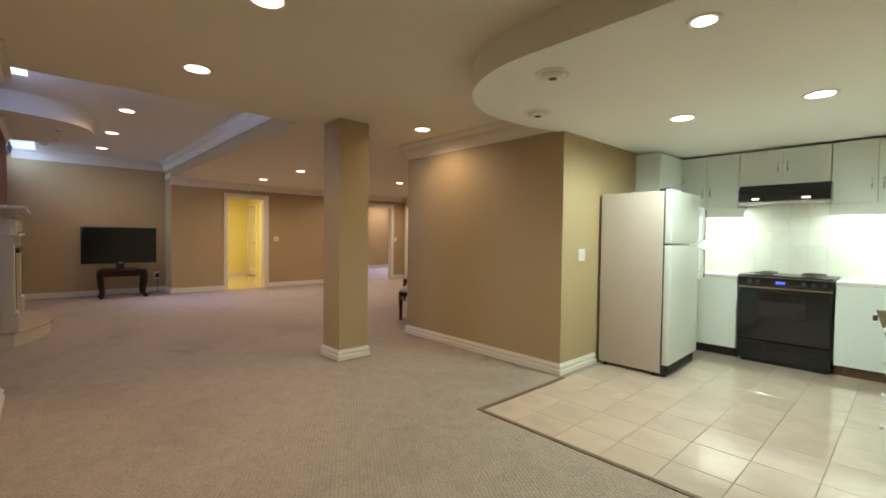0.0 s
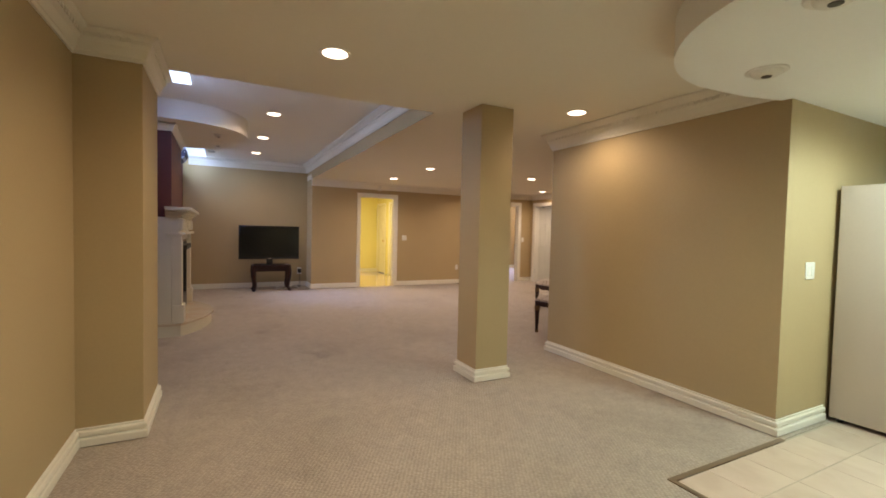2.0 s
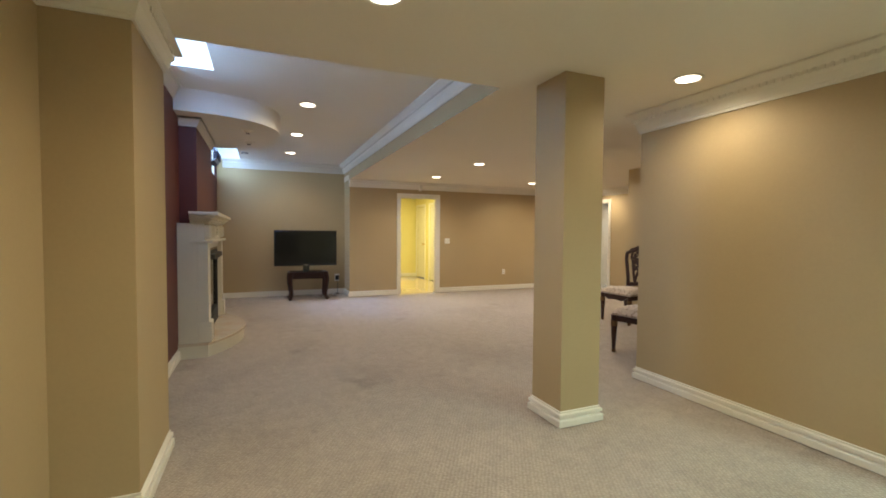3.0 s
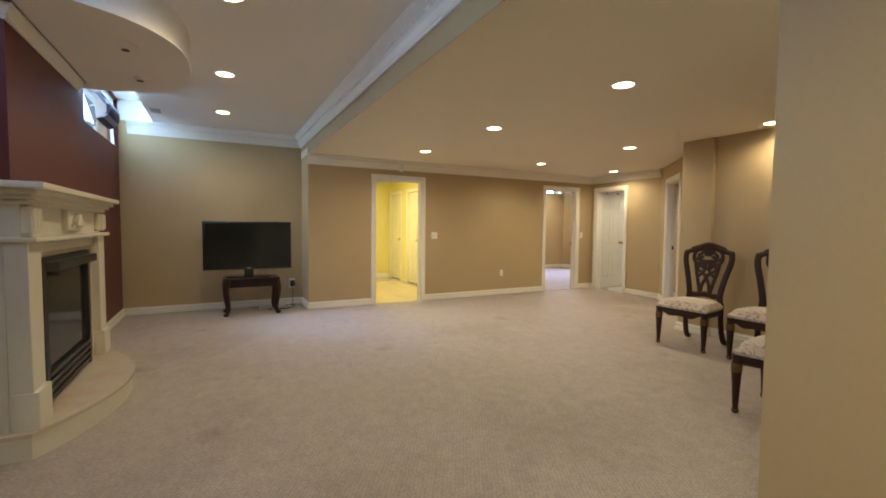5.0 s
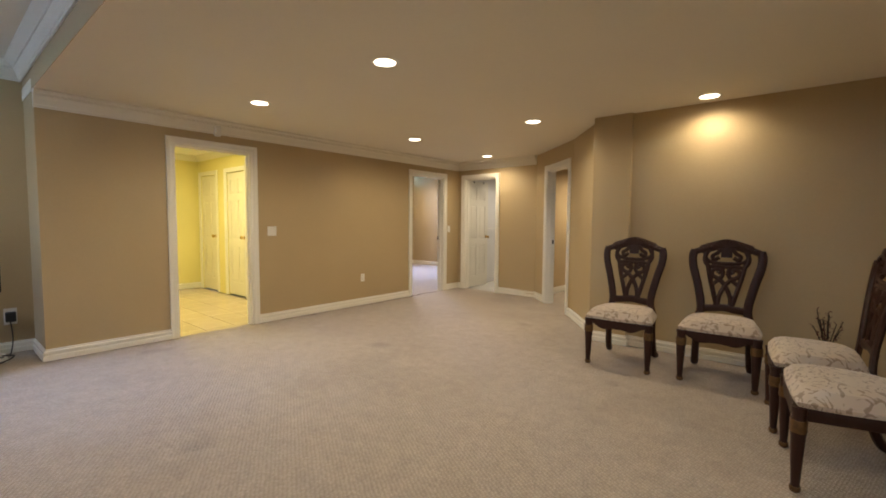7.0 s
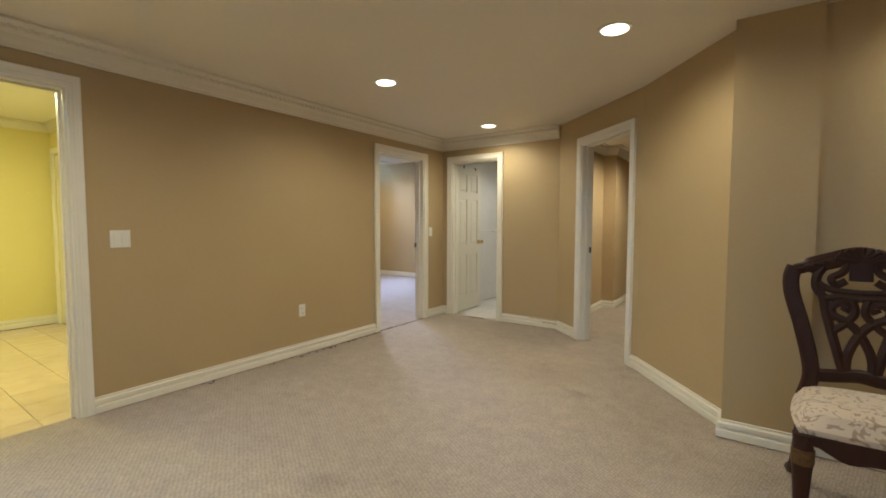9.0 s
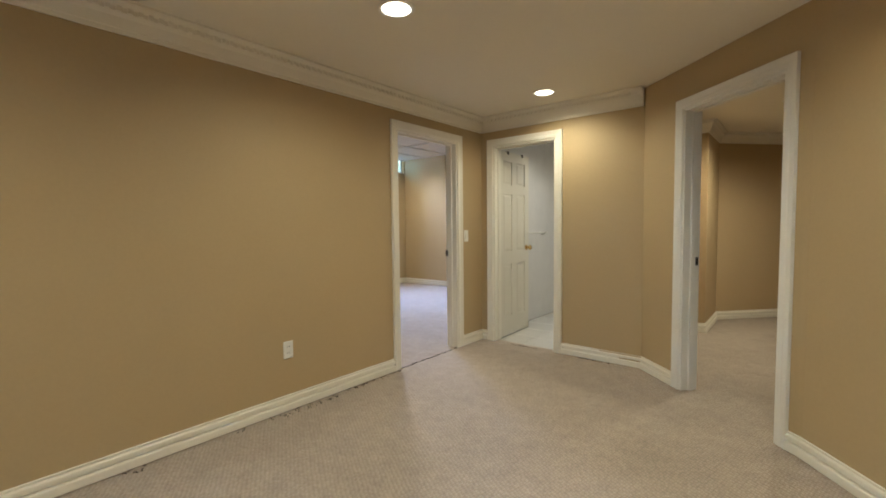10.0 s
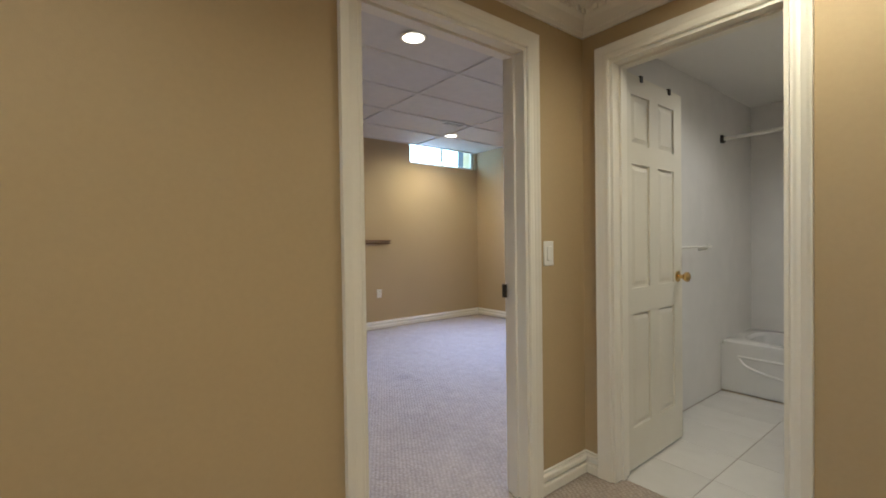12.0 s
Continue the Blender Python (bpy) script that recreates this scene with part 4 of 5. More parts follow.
gr = part("toe_grille", one(0.50, 0.585, 0.01, 0.73, 0.008, 0.095, bevel=0.004), BLACKMATTE, fr, "black toe grille")
for i in range(5):
    part("slat", one(0.585, 0.592, 0.03, 0.71, 0.016 + i * 0.015, 0.024 + i * 0.015), BLACK, gr, soft=False)
for y in (0.04, 0.7):
    for x in (0.05, 0.48):
        bm = bmesh.new()
        lathe(bm, [(0.02, 0), (0.02, 0.031)], x, y, 12)
        part("foot", bm, BLACKMATTE, fr)
part("hinge_cover", one(0.50, 0.60, 0.01, 0.06, 1.585, 1.607, bevel=0.005), BLACKMATTE, fr, "dark hinge cover")
dish = thing("dish", "small shallow dish lying on the refrigerator", "dish", "", pose(-1.17, 5.45, 1.642))
bm = bmesh.new()
lathe(bm, [(0.03, 0), (0.05, 0.004), (0.075, 0.02), (0.078, 0.022), (0.06, 0.012), (0.01, 0.008)], sides=20)
part("bowl", bm, PORCELAIN, dish)


def pull(parent, x, y, z, axis="y", mat=CHROME):
    """A small upright bow handle standing out from a cabinet door."""
    bm = bmesh.new()
    pts = smooth_path([(0, 0, -0.045), (0, -0.018, -0.038), (0, -0.026, 0), (0, -0.018, 0.038), (0, 0, 0.045)], 4)
    tube(bm, pts, 0.006, 0.005, (1, 0, 0), 6)
    lathe(bm, [(0.009, 0.039), (0.009, 0.05)], 0, -0.003, 8)
    lathe(bm, [(0.009, -0.05), (0.009, -0.039)], 0, -0.003, 8)
    turn = Matrix.Identity(4) if axis == "y" else Matrix.Rotation(radians(90 if axis == "x" else -90), 4, "Z")
    bm.transform(Matrix.Translation((x, y, z)) @ turn)
    part("handle", bm, mat, parent, "pale bow handle")


def cabinet(name, label, x0, x1, y0, y1, z0, z1, doors, face="y", pulls="low", kick=False, group="white kitchen cabinets", kick_mat=None):
    """A cabinet whose doors stand in front of its box; face y looks to -y, x to +x, -x to -x."""
    top = thing(name, label, "cabinet", group)
    zz = z0 + (0.10 if kick else 0)
    part("body", one(x0, x1, y0, y1, zz, z1), CABINET, top, soft=False)
    if kick:
        dims = {"y": (x0, x1, y0 + 0.06, y1, 0.001, zz), "x": (x0, x1 - 0.06, y0, y1, 0.001, zz), "-x": (x0 + 0.06, x1, y0, y1, 0.001, zz)}[face]
        part("kick_board", one(*dims), kick_mat or BLACKMATTE, top, "tan kick board" if kick_mat else "dark kick board", False)
    lo, hi = (x0, x1) if face == "y" else (y0, y1)
    w = (hi - lo) / doors
    for i in range(doors):
        a, b = lo + i * w + 0.002, lo + (i + 1) * w - 0.002
        dims = {"y": (a, b, y0 - 0.019, y0 - 0.001, zz + 0.003, z1 - 0.003), "x": (x1 + 0.001, x1 + 0.019, a, b, zz + 0.003, z1 - 0.003), "-x": (x0 - 0.019, x0 - 0.001, a, b, zz + 0.003, z1 - 0.003)}[face]
        d = part("door", one(*dims, bevel=0.003), CABINET, top, "flat white door")
        if pulls:
            inner = b - 0.035 if (doors == 1 or i % 2 == 0) else a + 0.035
            z = zz + 0.17 if pulls == "low" else z1 - 0.13 if pulls == "high" else (zz + z1) / 2
            if face == "y":
                pull(d, inner, y0 - 0.019, z)
            elif face == "x":
                pull(d, x1 + 0.019, inner, z, "x")
            else:
                pull(d, x0 - 0.019, inner, z, "-x")
    return top


YU, YB, CT = 6.65, 6.50, 0.86
cabinet("wall_cabinet", "white flat-door wall cabinet above the refrigerator", -1.459, -1.22, 6.02, 6.645, 1.64, 2.128, 1, "x", "mid")
u1 = cabinet("wall_cabinet", "white two-door wall cabinet beside the range hood", -1.245, -0.642, YU, 6.978, 1.56, 2.128, 2)
u2 = cabinet("wall_cabinet", "short white two-door wall cabinet above the range hood", -0.637, 0.083, YU, 6.978, 1.77, 2.128, 2, "y", "mid")
u3 = cabinet("wall_cabinet", "white two-door wall cabinet near the kitchen corner", 0.088, 0.70, YU, 6.978, 1.56, 2.128, 2)
for u, a, b in ((u1, -1.245, -0.59), (u3, 0.088, 0.70)):
    part("light_valance", one(a, b, YU - 0.012, YU + 0.006, 1.46, 1.558), CABINET, u, "white valance", False)
cabinet("base_cabinet", "white flat-door base cabinet beside the refrigerator", -1.459, -0.595, YB, 6.978, 0, CT - 0.035, 2, "y", "", True)
cabinet("base_cabinet", "white flat-door base cabinet beside the range", 0.155, 0.575, YB, 6.978, 0, CT - 0.035, 1, "y", "", True, kick_mat=PINE)
side = thing("drawer_cabinet", "white drawer base cabinet along the kitchen side wall", "cabinet", "white kitchen cabinets")
part("body", one(0.58, 1.078, 4.35, 6.495, 0.1, CT - 0.035), CABINET, side, soft=False)
part("kick_board", one(0.64, 1.078, 4.35, 6.495, 0.001, 0.1), BLACKMATTE, side, "dark kick board", False)
for i in range(4):
    for j in range(4):
        y0, z0 = 4.36 + i * 0.53, 0.11 + j * 0.178
        dr = part("drawer", one(0.56, 0.578, y0, y0 + 0.52, z0, z0 + 0.172, bevel=0.003), CABINET, side)
        bm = bmesh.new()
        lathe(bm, [(0.014, 0), (0.007, 0.008), (0.007, 0.018), (0.015, 0.024), (0.012, 0.031), (0.003, 0.033)], sides=10)
        bm.transform(Matrix.Translation((0.56, y0 + 0.26, z0 + 0.09)) @ Matrix.Rotation(radians(-90), 4, "Y"))
        part("knob", bm, PORCELAIN, dr, "white round knob")
ct = thing("countertop", "white laminate countertop along the kitchen walls", "countertop")
part("left_top", one(-1.459, -0.592, YB - 0.03, 6.978, CT - 0.034, CT, bevel=0.006, segments=2), COUNTER, ct)
part("right_top", one(0.152, 0.55, YB - 0.03, 6.978, CT - 0.034, CT, bevel=0.006, segments=2), COUNTER, ct)
part("side_top", one(0.55, 1.078, 4.33, 6.978, CT - 0.034, CT, bevel=0.006, segments=2), COUNTER, ct)
tw = thing("towel", "dark tan cloth hanging from a drawer", "towel")
bm = bmesh.new()
prism(bm, [(0.47, 5.24), (0.56, 5.24), (0.56, 5.29), (0.47, 5.30)], 0.60, 0.77)
for v in bm.verts:
    if v.co.z < 0.65:
        v.co.x += 0.05 if v.co.x < 0.51 else -0.02
part("cloth", bm, STRIP, tw)
part("clip", one(0.455, 0.48, 5.245, 5.285, 0.70, 0.735, bevel=0.004), BLACKMATTE, tw, "black clip")

# range
rg = thing("range", "black electric coil range with a glass oven door", "stove")
RX0, RX1, RY = -0.582, 0.143, 6.445
part("body", one(RX0, RX1, RY + 0.03, 6.97, 0.03, 0.84, bevel=0.004), BLACK, rg)
od = part("oven_door", one(RX0 + 0.006, RX1 - 0.006, RY, RY + 0.028, 0.24, 0.745, bevel=0.006, segments=2), BLACK, rg, "black oven door")
part("door_window", one(-0.41, -0.04, RY - 0.003, RY, 0.47, 0.63), BLACKGLASS, od, "smoked oven window", False)
part("door_handle", one(RX0 + 0.02, RX1 - 0.02, RY - 0.03, RY, 0.715, 0.742, bevel=0.008, segments=2), BLACK, od)
part("storage_drawer", one(RX0 + 0.006, RX1 - 0.006, RY + 0.004, RY + 0.028, 0.04, 0.23, bevel=0.006, segments=2), BLACK, rg)
part("toe_base", one(RX0 + 0.03, RX1 - 0.03, RY + 0.05, 6.9, 0.001, 0.03), BLACKMATTE, rg, soft=False)
cp = part("control_panel", one(RX0 + 0.002, RX1 - 0.002, RY - 0.012, RY + 0.04, 0.765, 0.855, bevel=0.008, segments=2), BLACK, rg, "black control panel")
part("chrome_strip", one(RX0, RX1, RY - 0.016, RY + 0.03, 0.750, 0.762), CHROME, cp, "bright metal strip", False)
part("chrome_strip", one(RX0, RX1, RY - 0.016, RY + 0.03, 0.856, 0.862), CHROME, cp, "bright metal strip", False)
part("clock_window", one(-0.30, -0.17, RY - 0.014, RY - 0.011, 0.785, 0.832), BLACKGLASS, cp, soft=False)
part("clock_digits", boxes(*[(-0.268 + i * 0.018, -0.254 + i * 0.018, RY - 0.0165, RY - 0.0145, 0.80, 0.82) for i in range(4)]), DISPLAY, cp, "glowing blue clock digits", False)
for x in (-0.48, -0.41, -0.06, 0.01, 0.08):
    bm = bmesh.new()
    lathe(bm, [(0.02, 0), (0.02, 0.006), (0.015, 0.008), (0.014, 0.026), (0.003, 0.027)], sides=14)
    bm.transform(Matrix.Translation((x, RY - 0.012, 0.808)) @ Matrix.Rotation(radians(90), 4, "X"))
    part("knob", bm, BLACKMATTE, cp)
part("cooktop", one(RX0, RX1, RY + 0.01, 6.97, 0.842, 0.875, bevel=0.006, segments=2), BLACK, rg, "black cooktop")
for x, y, r in ((-0.40, 6.60, 0.10), (-0.04, 6.60, 0.08), (-0.40, 6.83, 0.08), (-0.04, 6.83, 0.10)):
    bm = bmesh.new()
    lathe(bm, [(r + 0.018, 0.8755), (r + 0.02, 0.879), (r + 0.006, 0.8795), (r * 0.9, 0.877)], x, y, 24)
    bn = part("drip_pan", bm, CHROME, rg, "metal drip pan")
    bm = bmesh.new()
    turns = 3.2
    pts = [(x + (0.02 + (r - 0.02) * k / 60) * math.cos(turns * 2 * math.pi * k / 60), y + (0.02 + (r - 0.02) * k / 60) * math.sin(turns * 2 * math.pi * k / 60), 0.889) for k in range(61)]
    tube(bm, pts, 0.006, 0.005, (0, 0, 1), 5)
    part("coil", bm, IRON, bn, "dark heating coil")

hd = thing("range_hood", "black under-cabinet range hood with two lit lamps", "range hood")
HX0, HX1 = -0.61, 0.10
bm = bmesh.new()
outline = [(6.975, 1.59), (6.50, 1.59), (6.485, 1.61), (6.485, 1.71), (6.53, 1.765), (6.975, 1.765)]
a = [bm.verts.new((HX0, y, z)) for y, z in outline]
b = [bm.verts.new((HX1, y, z)) for y, z in outline]
bm.faces.new(a), bm.faces.new(b[::-1])
for i in range(len(a)):
    j = (i + 1) % len(a)
    bm.faces.new((a[i], b[i], b[j], a[j]))
part("shell", bm, BLACK, hd)
part("front_lip", one(HX0 - 0.002, HX1 + 0.002, 6.478, 6.50, 1.578, 1.60, bevel=0.003), CHROME, hd, "bright metal lip")
for x in (-0.50, -0.10):
    part("lamp_slot", one(x, x + 0.06, 6.481, 6.485, 1.622, 1.630), COOLGLOW, hd, "small lit slot", False)
part("switch_panel", one(-0.45, -0.14, 6.4815, 6.485, 1.66, 1.70), BLACKGLASS, hd, soft=False)
part("filter", one(HX0 + 0.05, HX1 - 0.05, 6.55, 6.93, 1.583, 1.589), CHROME, hd, "metal grease filter", False)

SP = structure("backsplash", one(-1.46, 1.08, 6.972, 6.98, CT, 1.62), PALEGROUT, "pale square wall tiles behind the counter", "backsplash")
for i, (a, b) in enumerate(((-1.10, -0.70), (0.18, 0.60))):
    ul = thing("undercabinet_light", "slim white lamp glowing under the wall cabinet", "lamp", "under-cabinet lights")
    part("housing", one(a, b, 6.70, 6.76, 1.535, 1.559, bevel=0.004), WHITE, ul)
    part("tube_lamp", one(a + 0.02, b - 0.02, 6.705, 6.755, 1.529, 1.535), COOLGLOW, ul, "glowing tube", False)
    area((a + b) / 2, 6.74, 1.524, ((a + b) / 2, 6.90, 0.9), b - a, 0.06, 10, (0.72, 1.0, 0.90))

# ---- fireplace ----
fp = thing("fireplace", "cream painted fireplace with a black gas firebox and curved hearth", "fireplace", "", pose(0, 0.055, 0))
FX0, FX1, FXC = -7.51, -5.77, -6.64
arc = [(float(FXC + 0.89 * u), float(0.95 + 0.30 * (1 - u * u))) for u in np.linspace(1, -1, 25)]
bm = bmesh.new()
prism(bm, [(FX1 + 0.02, 0.622), *arc, (FX0 - 0.02, 0.622)], 0.001, 0.128)
hb = part("hearth_base", bm, MANTEL, fp, "cream curved hearth base")
arc2 = [(float(FXC + 0.905 * u), float(0.955 + 0.315 * (1 - u * u))) for u in np.linspace(1, -1, 25)]
bm = bmesh.new()
prism(bm, [(FX1 + 0.035, 0.622), *arc2, (FX0 - 0.035, 0.622)], 0.128, 0.152)
part("hearth_slab", bm, MARBLE, fp, "veined cream marble slab")
for x0, x1 in ((FX1 - 0.03, FX1), (FX0, FX0 + 0.03)):
    part("side_panel", one(x0 + 0.004, x1 - 0.004, 0.622, 0.857, 0.152, 1.364), MANTEL, fp, soft=False)
for s in (-1, 1):
    xa, xb = sorted((FXC + s * 0.87, FXC + s * 0.68))
    part("pilaster", one(xa, xb, 0.858, 0.96, 0.152, 1.165, bevel=0.004), MANTEL, fp)
    part("plinth_block", one(xa - 0.008, xb + 0.008, 0.86, 0.985, 0.152, 0.36, bevel=0.008, segments=2), MANTEL, fp)
    part("capital", one(xa + 0.02, xb - 0.02, 0.90, 0.972, 1.21, 1.355, bevel=0.01, segments=2), MANTEL, fp)
    bm = bmesh.new()
    for k in range(3):
        tube(bm, [(xa + 0.05 + k * 0.045, 0.975, 1.225), (xa + 0.05 + k * 0.045, 0.975, 1.345)], 0.012, 0.01, (1, 0, 0), 6)
    part("fluting", bm, MANTEL, fp)
part("frieze", one(FX0, FX1, 0.858, 0.93, 1.192, 1.365), MANTEL, fp, soft=False)
bm = one(FXC - 0.17, FXC + 0.17, 0.92, 0.965, 1.215, 1.36, bevel=0.012, segments=2)
part("centre_block", bm, MANTEL, fp)
bm = bmesh.new()
for k in range(7):
    an = math.pi * k / 6
    tube(bm, [(FXC, 0.968, 1.25), (FXC + 0.11 * math.cos(an), 0.972, 1.25 + 0.085 * math.sin(an))], [0.006, 0.02], [0.008, 0.014], (0, 1, 0), 6)
part("carved_shell", bm, MANTEL, fp, "carved shell ornament")
part("mid_shelf", one(FX0 - 0.02, FX1 + 0.02, 0.80, 1.0, 1.165, 1.192, bevel=0.007, segments=2), MANTEL, fp)
for z0, z1, o in ((1.365, 1.39, 0.02), (1.39, 1.415, 0.045), (1.415, 1.445, 0.075), (1.445, 1.48, 0.11)):
    part("cornice", one(FX0 - o, FX1 + o, 0.802, 0.95 + o, z0, z1, bevel=0.007, segments=2), MANTEL, fp)
bm = bmesh.new()
prism(bm, [(-0.66, 0), (0.66, 0), (0.66, 0.07), (-0.66, 0.07)], 0, 0.03)
bm.transform(Matrix.Translation((FXC, 0.925, 1.095)) @ Matrix.Rotation(radians(90), 4, "X"))
part("lintel", bm, MANTEL, fp, soft=False)
part("marble_surround", boxes((FXC - 0.685, FXC - 0.53, 0.82, 0.905, 0.152, 1.095), (FXC + 0.53, FXC + 0.685, 0.82, 0.905, 0.152, 1.095), (FXC - 0.53, FXC + 0.53, 0.82, 0.905, 1.06, 1.095)), MARBLE, fp, "veined cream marble surround", False)
fbx = part("firebox", boxes((FXC - 0.528, FXC - 0.47, 0.81, 0.925, 0.153, 1.058), (FXC + 0.47, FXC + 0.528, 0.81, 0.925, 0.153, 1.058), (FXC - 0.47, FXC + 0.47, 0.81, 0.925, 0.99, 1.058), (FXC - 0.47, FXC + 0.47, 0.81, 0.83, 0.153, 0.99)), BLACKMATTE, fp, "black metal firebox", False)
bm = bmesh.new()
prism(bm, [(-0.5, 0), (0.5, 0), (0.47, 0.06), (-0.47, 0.06)], 0, 0.055)
bm.transform(Matrix.Translation((FXC, 0.925, 0.975)))
part("heat_hood", bm, IRON, fbx, "dark metal hood strip")
part("fire_glass", one(FXC - 0.47, FXC + 0.47, 0.895, 0.90, 0.36, 0.985), BLACKGLASS, fbx, "dark reflective fire glass", False)
for k in range(4):
    part("louver", one(FXC - 0.47, FXC + 0.47, 0.88, 0.93, 0.175 + k * 0.047, 0.205 + k * 0.047, bevel=0.004), IRON, fbx, "dark metal louver")

# ---- television on its small table ----
tb = thing("side_table", "dark cherry wooden table with curved legs under the television", "table", "", pose(-9.53, 2.335, 0))
part("tabletop", one(-0.21, 0.21, -0.36, 0.36, 0.50, 0.53, bevel=0.012, segments=3), CHERRY, tb)
part("apron", boxes((-0.18, 0.18, -0.33, -0.30, 0.385, 0.50), (-0.18, 0.18, 0.30, 0.33, 0.385, 0.50), (-0.18, -0.15, -0.30, 0.30, 0.40, 0.50), (0.15, 0.18, -0.30, 0.30, 0.40, 0.50)), CHERRY, tb, soft=False)
for sx in (-1, 1):
    for sy in (-1, 1):
        bm = bmesh.new()
        pts = smooth_path([(sx * 0.165, sy * 0.315, 0.50), (sx * 0.18, sy * 0.335, 0.40), (sx * 0.175, sy * 0.33, 0.27), (sx * 0.155, sy * 0.31, 0.12), (sx * 0.165, sy * 0.32, 0.05), (sx * 0.18, sy * 0.335, 0.02)], 4)
        n = len(pts)
        rad = [0.05 - 0.024 * min(1, k / (n * 0.8)) for k in range(n)]
        tube(bm, pts, rad, rad, (1, 0, 0), 8)
        leg = part("leg", bm, CHERRY, tb)
        bm = bmesh.new()
        bmesh.ops.create_uvsphere(bm, u_segments=12, v_segments=8, radius=0.036)
        bm.transform(Matrix.Translation((sx * 0.182, sy * 0.337, 0.026)) @ Matrix.Diagonal((1, 1, 0.72, 1)))
        part("claw_foot", bm, CHERRY, leg)
tv = thing("television", "large black flat-screen television, switched off", "television", "", pose(-9.50, 2.30, 0))
part("housing", one(-0.03, 0.022, -0.575, 0.575, 0.640, 1.318, bevel=0.008, segments=2), BLACK, tv, "glossy black bezel")
part("screen", one(0.0225, 0.025, -0.545, 0.545, 0.682, 1.292), SCREEN, tv, "dark glass screen", False)
part("badge", one(0.0225, 0.026, -0.03, 0.03, 0.652, 0.664), CHROME, tv, "small bright badge", False)
part("neck", one(-0.03, 0.01, -0.06, 0.06, 0.548, 0.645, bevel=0.004), BLACK, tv)
bm = bmesh.new()
prism(bm, [(0.16 * math.cos(a), 0.30 * math.sin(a)) for a in np.linspace(0, 2 * math.pi, 32, endpoint=False)], 0.531, 0.549)
part("stand_base", bm, BLACK, tv)

# cables and plugs
ps = thing("power_strip", "white power strip with cables lying on the carpet", "power strip")
part("case", one(-9.92, -9.68, 2.86, 2.91, 0.001, 0.04, bevel=0.006), PLASTIC, ps)
for k, (y, z, mt) in enumerate(((2.80, 0.02, RUBBER), (2.94, 0.03, BLACKMATTE), (2.72, 0.012, PLASTIC))):
    bm = bmesh.new()
    tube(bm, smooth_path([(-9.7 - 0.07 * k, 2.88, 0.045), (-9.62 + 0.03 * k, y, 0.07), (-9.55, y - 0.12, z), (-9.66, 2.6 - 0.03 * k, 0.01), (-9.8, 2.45, 0.012), (-9.95, 2.35 + 0.1 * k, 0.02)]), 0.006, 0.006, (0, 0, 1), 6)
    part("cable", bm, mt, ps)
ad = thing("power_adapter", "black power adapter plugged in beside the wall corner", "adapter")
part("case", one(XTV + 0.008, XTV + 0.06, 2.93, 3.0, 0.30, 0.39, bevel=0.006), BLACKMATTE, ad)
part("socket_plate", one(XTV, XTV + 0.007, 2.92, 3.01, 0.27, 0.42, bevel=0.002), PLASTIC, ad)
bm = bmesh.new()
tube(bm, smooth_path([(XTV + 0.05, 2.96, 0.30), (XTV + 0.06, 2.97, 0.15), (XTV + 0.10, 2.95, 0.03), (-9.85, 2.92, 0.02)]), 0.005, 0.005, (1, 0, 0), 6)
part("cable", bm, BLACKMATTE, ad)


def wall_plate(name, label, m, w, h, kind):
    """A switch or socket plate; local x across, -y out of the wall."""
    top = thing(name, label, "wall plate", "", m)
    part("plate", one(-w / 2, w / 2, -0.007, 0, -h / 2, h / 2, bevel=0.003), PLASTIC, top)
    gangs = max(1, round(w / 0.055)) if kind == "switch" else 1
    if kind == "switch":
        for i in range(gangs):
            x = (i - (gangs - 1) / 2) * 0.046
            part("rocker", one(x - 0.016, x + 0.016, -0.011, -0.006, -0.033, 0.033, bevel=0.002), PLASTIC, top)
    else:
        for z in (-0.021, 0.021):
            sk = part("socket", one(-0.017, 0.017, -0.009, -0.006, z - 0.014, z + 0.014, bevel=0.003), PLASTIC, top)
            part("slot", boxes((-0.008, -0.0055, -0.0098, -0.0088, z - 0.004, z + 0.006), (0.0055, 0.008, -0.0098, -0.0088, z - 0.004, z + 0.006)), BLACKMATTE, sk, soft=False)
    return top


wall_plate("light_switch", "white double rocker switch on the tan wall", pose(XW, 5.232, 1.117, 0, 0, 90), 0.115, 0.115, "switch")
wall_plate("light_switch", "white single rocker switch beside the bedroom doorway", pose(XW, 8.66, 1.118, 0, 0, 90), 0.07, 0.115, "switch")
wall_plate("light_switch", "white double switch on the kitchen side of the partition", pose(-1.46, 4.915, 1.06, 0, 0, 90), 0.115, 0.115, "switch")
wall_plate("socket", "white double socket low on the tan wall", pose(XW, 6.648, 0.411, 0, 0, 90), 0.07, 0.115, "socket")
wall_plate("socket", "white socket low on the bedroom wall", pose(WBX, 9.99, 0.485, 0, 0, 90), 0.07, 0.115, "socket")
sn = thing("motion_sensor", "small white motion sensor under the crown moulding", "sensor", "", pose(XW + 0.012, 4.60, 2.22, 0, 0, 90))
part("case", one(-0.03, 0.03, -0.055, 0, -0.055, 0.055, bevel=0.008, segments=2), PLASTIC, sn)
part("lens", one(-0.02, 0.02, -0.06, -0.054, -0.035, 0.0, bevel=0.003), WHITE, sn)


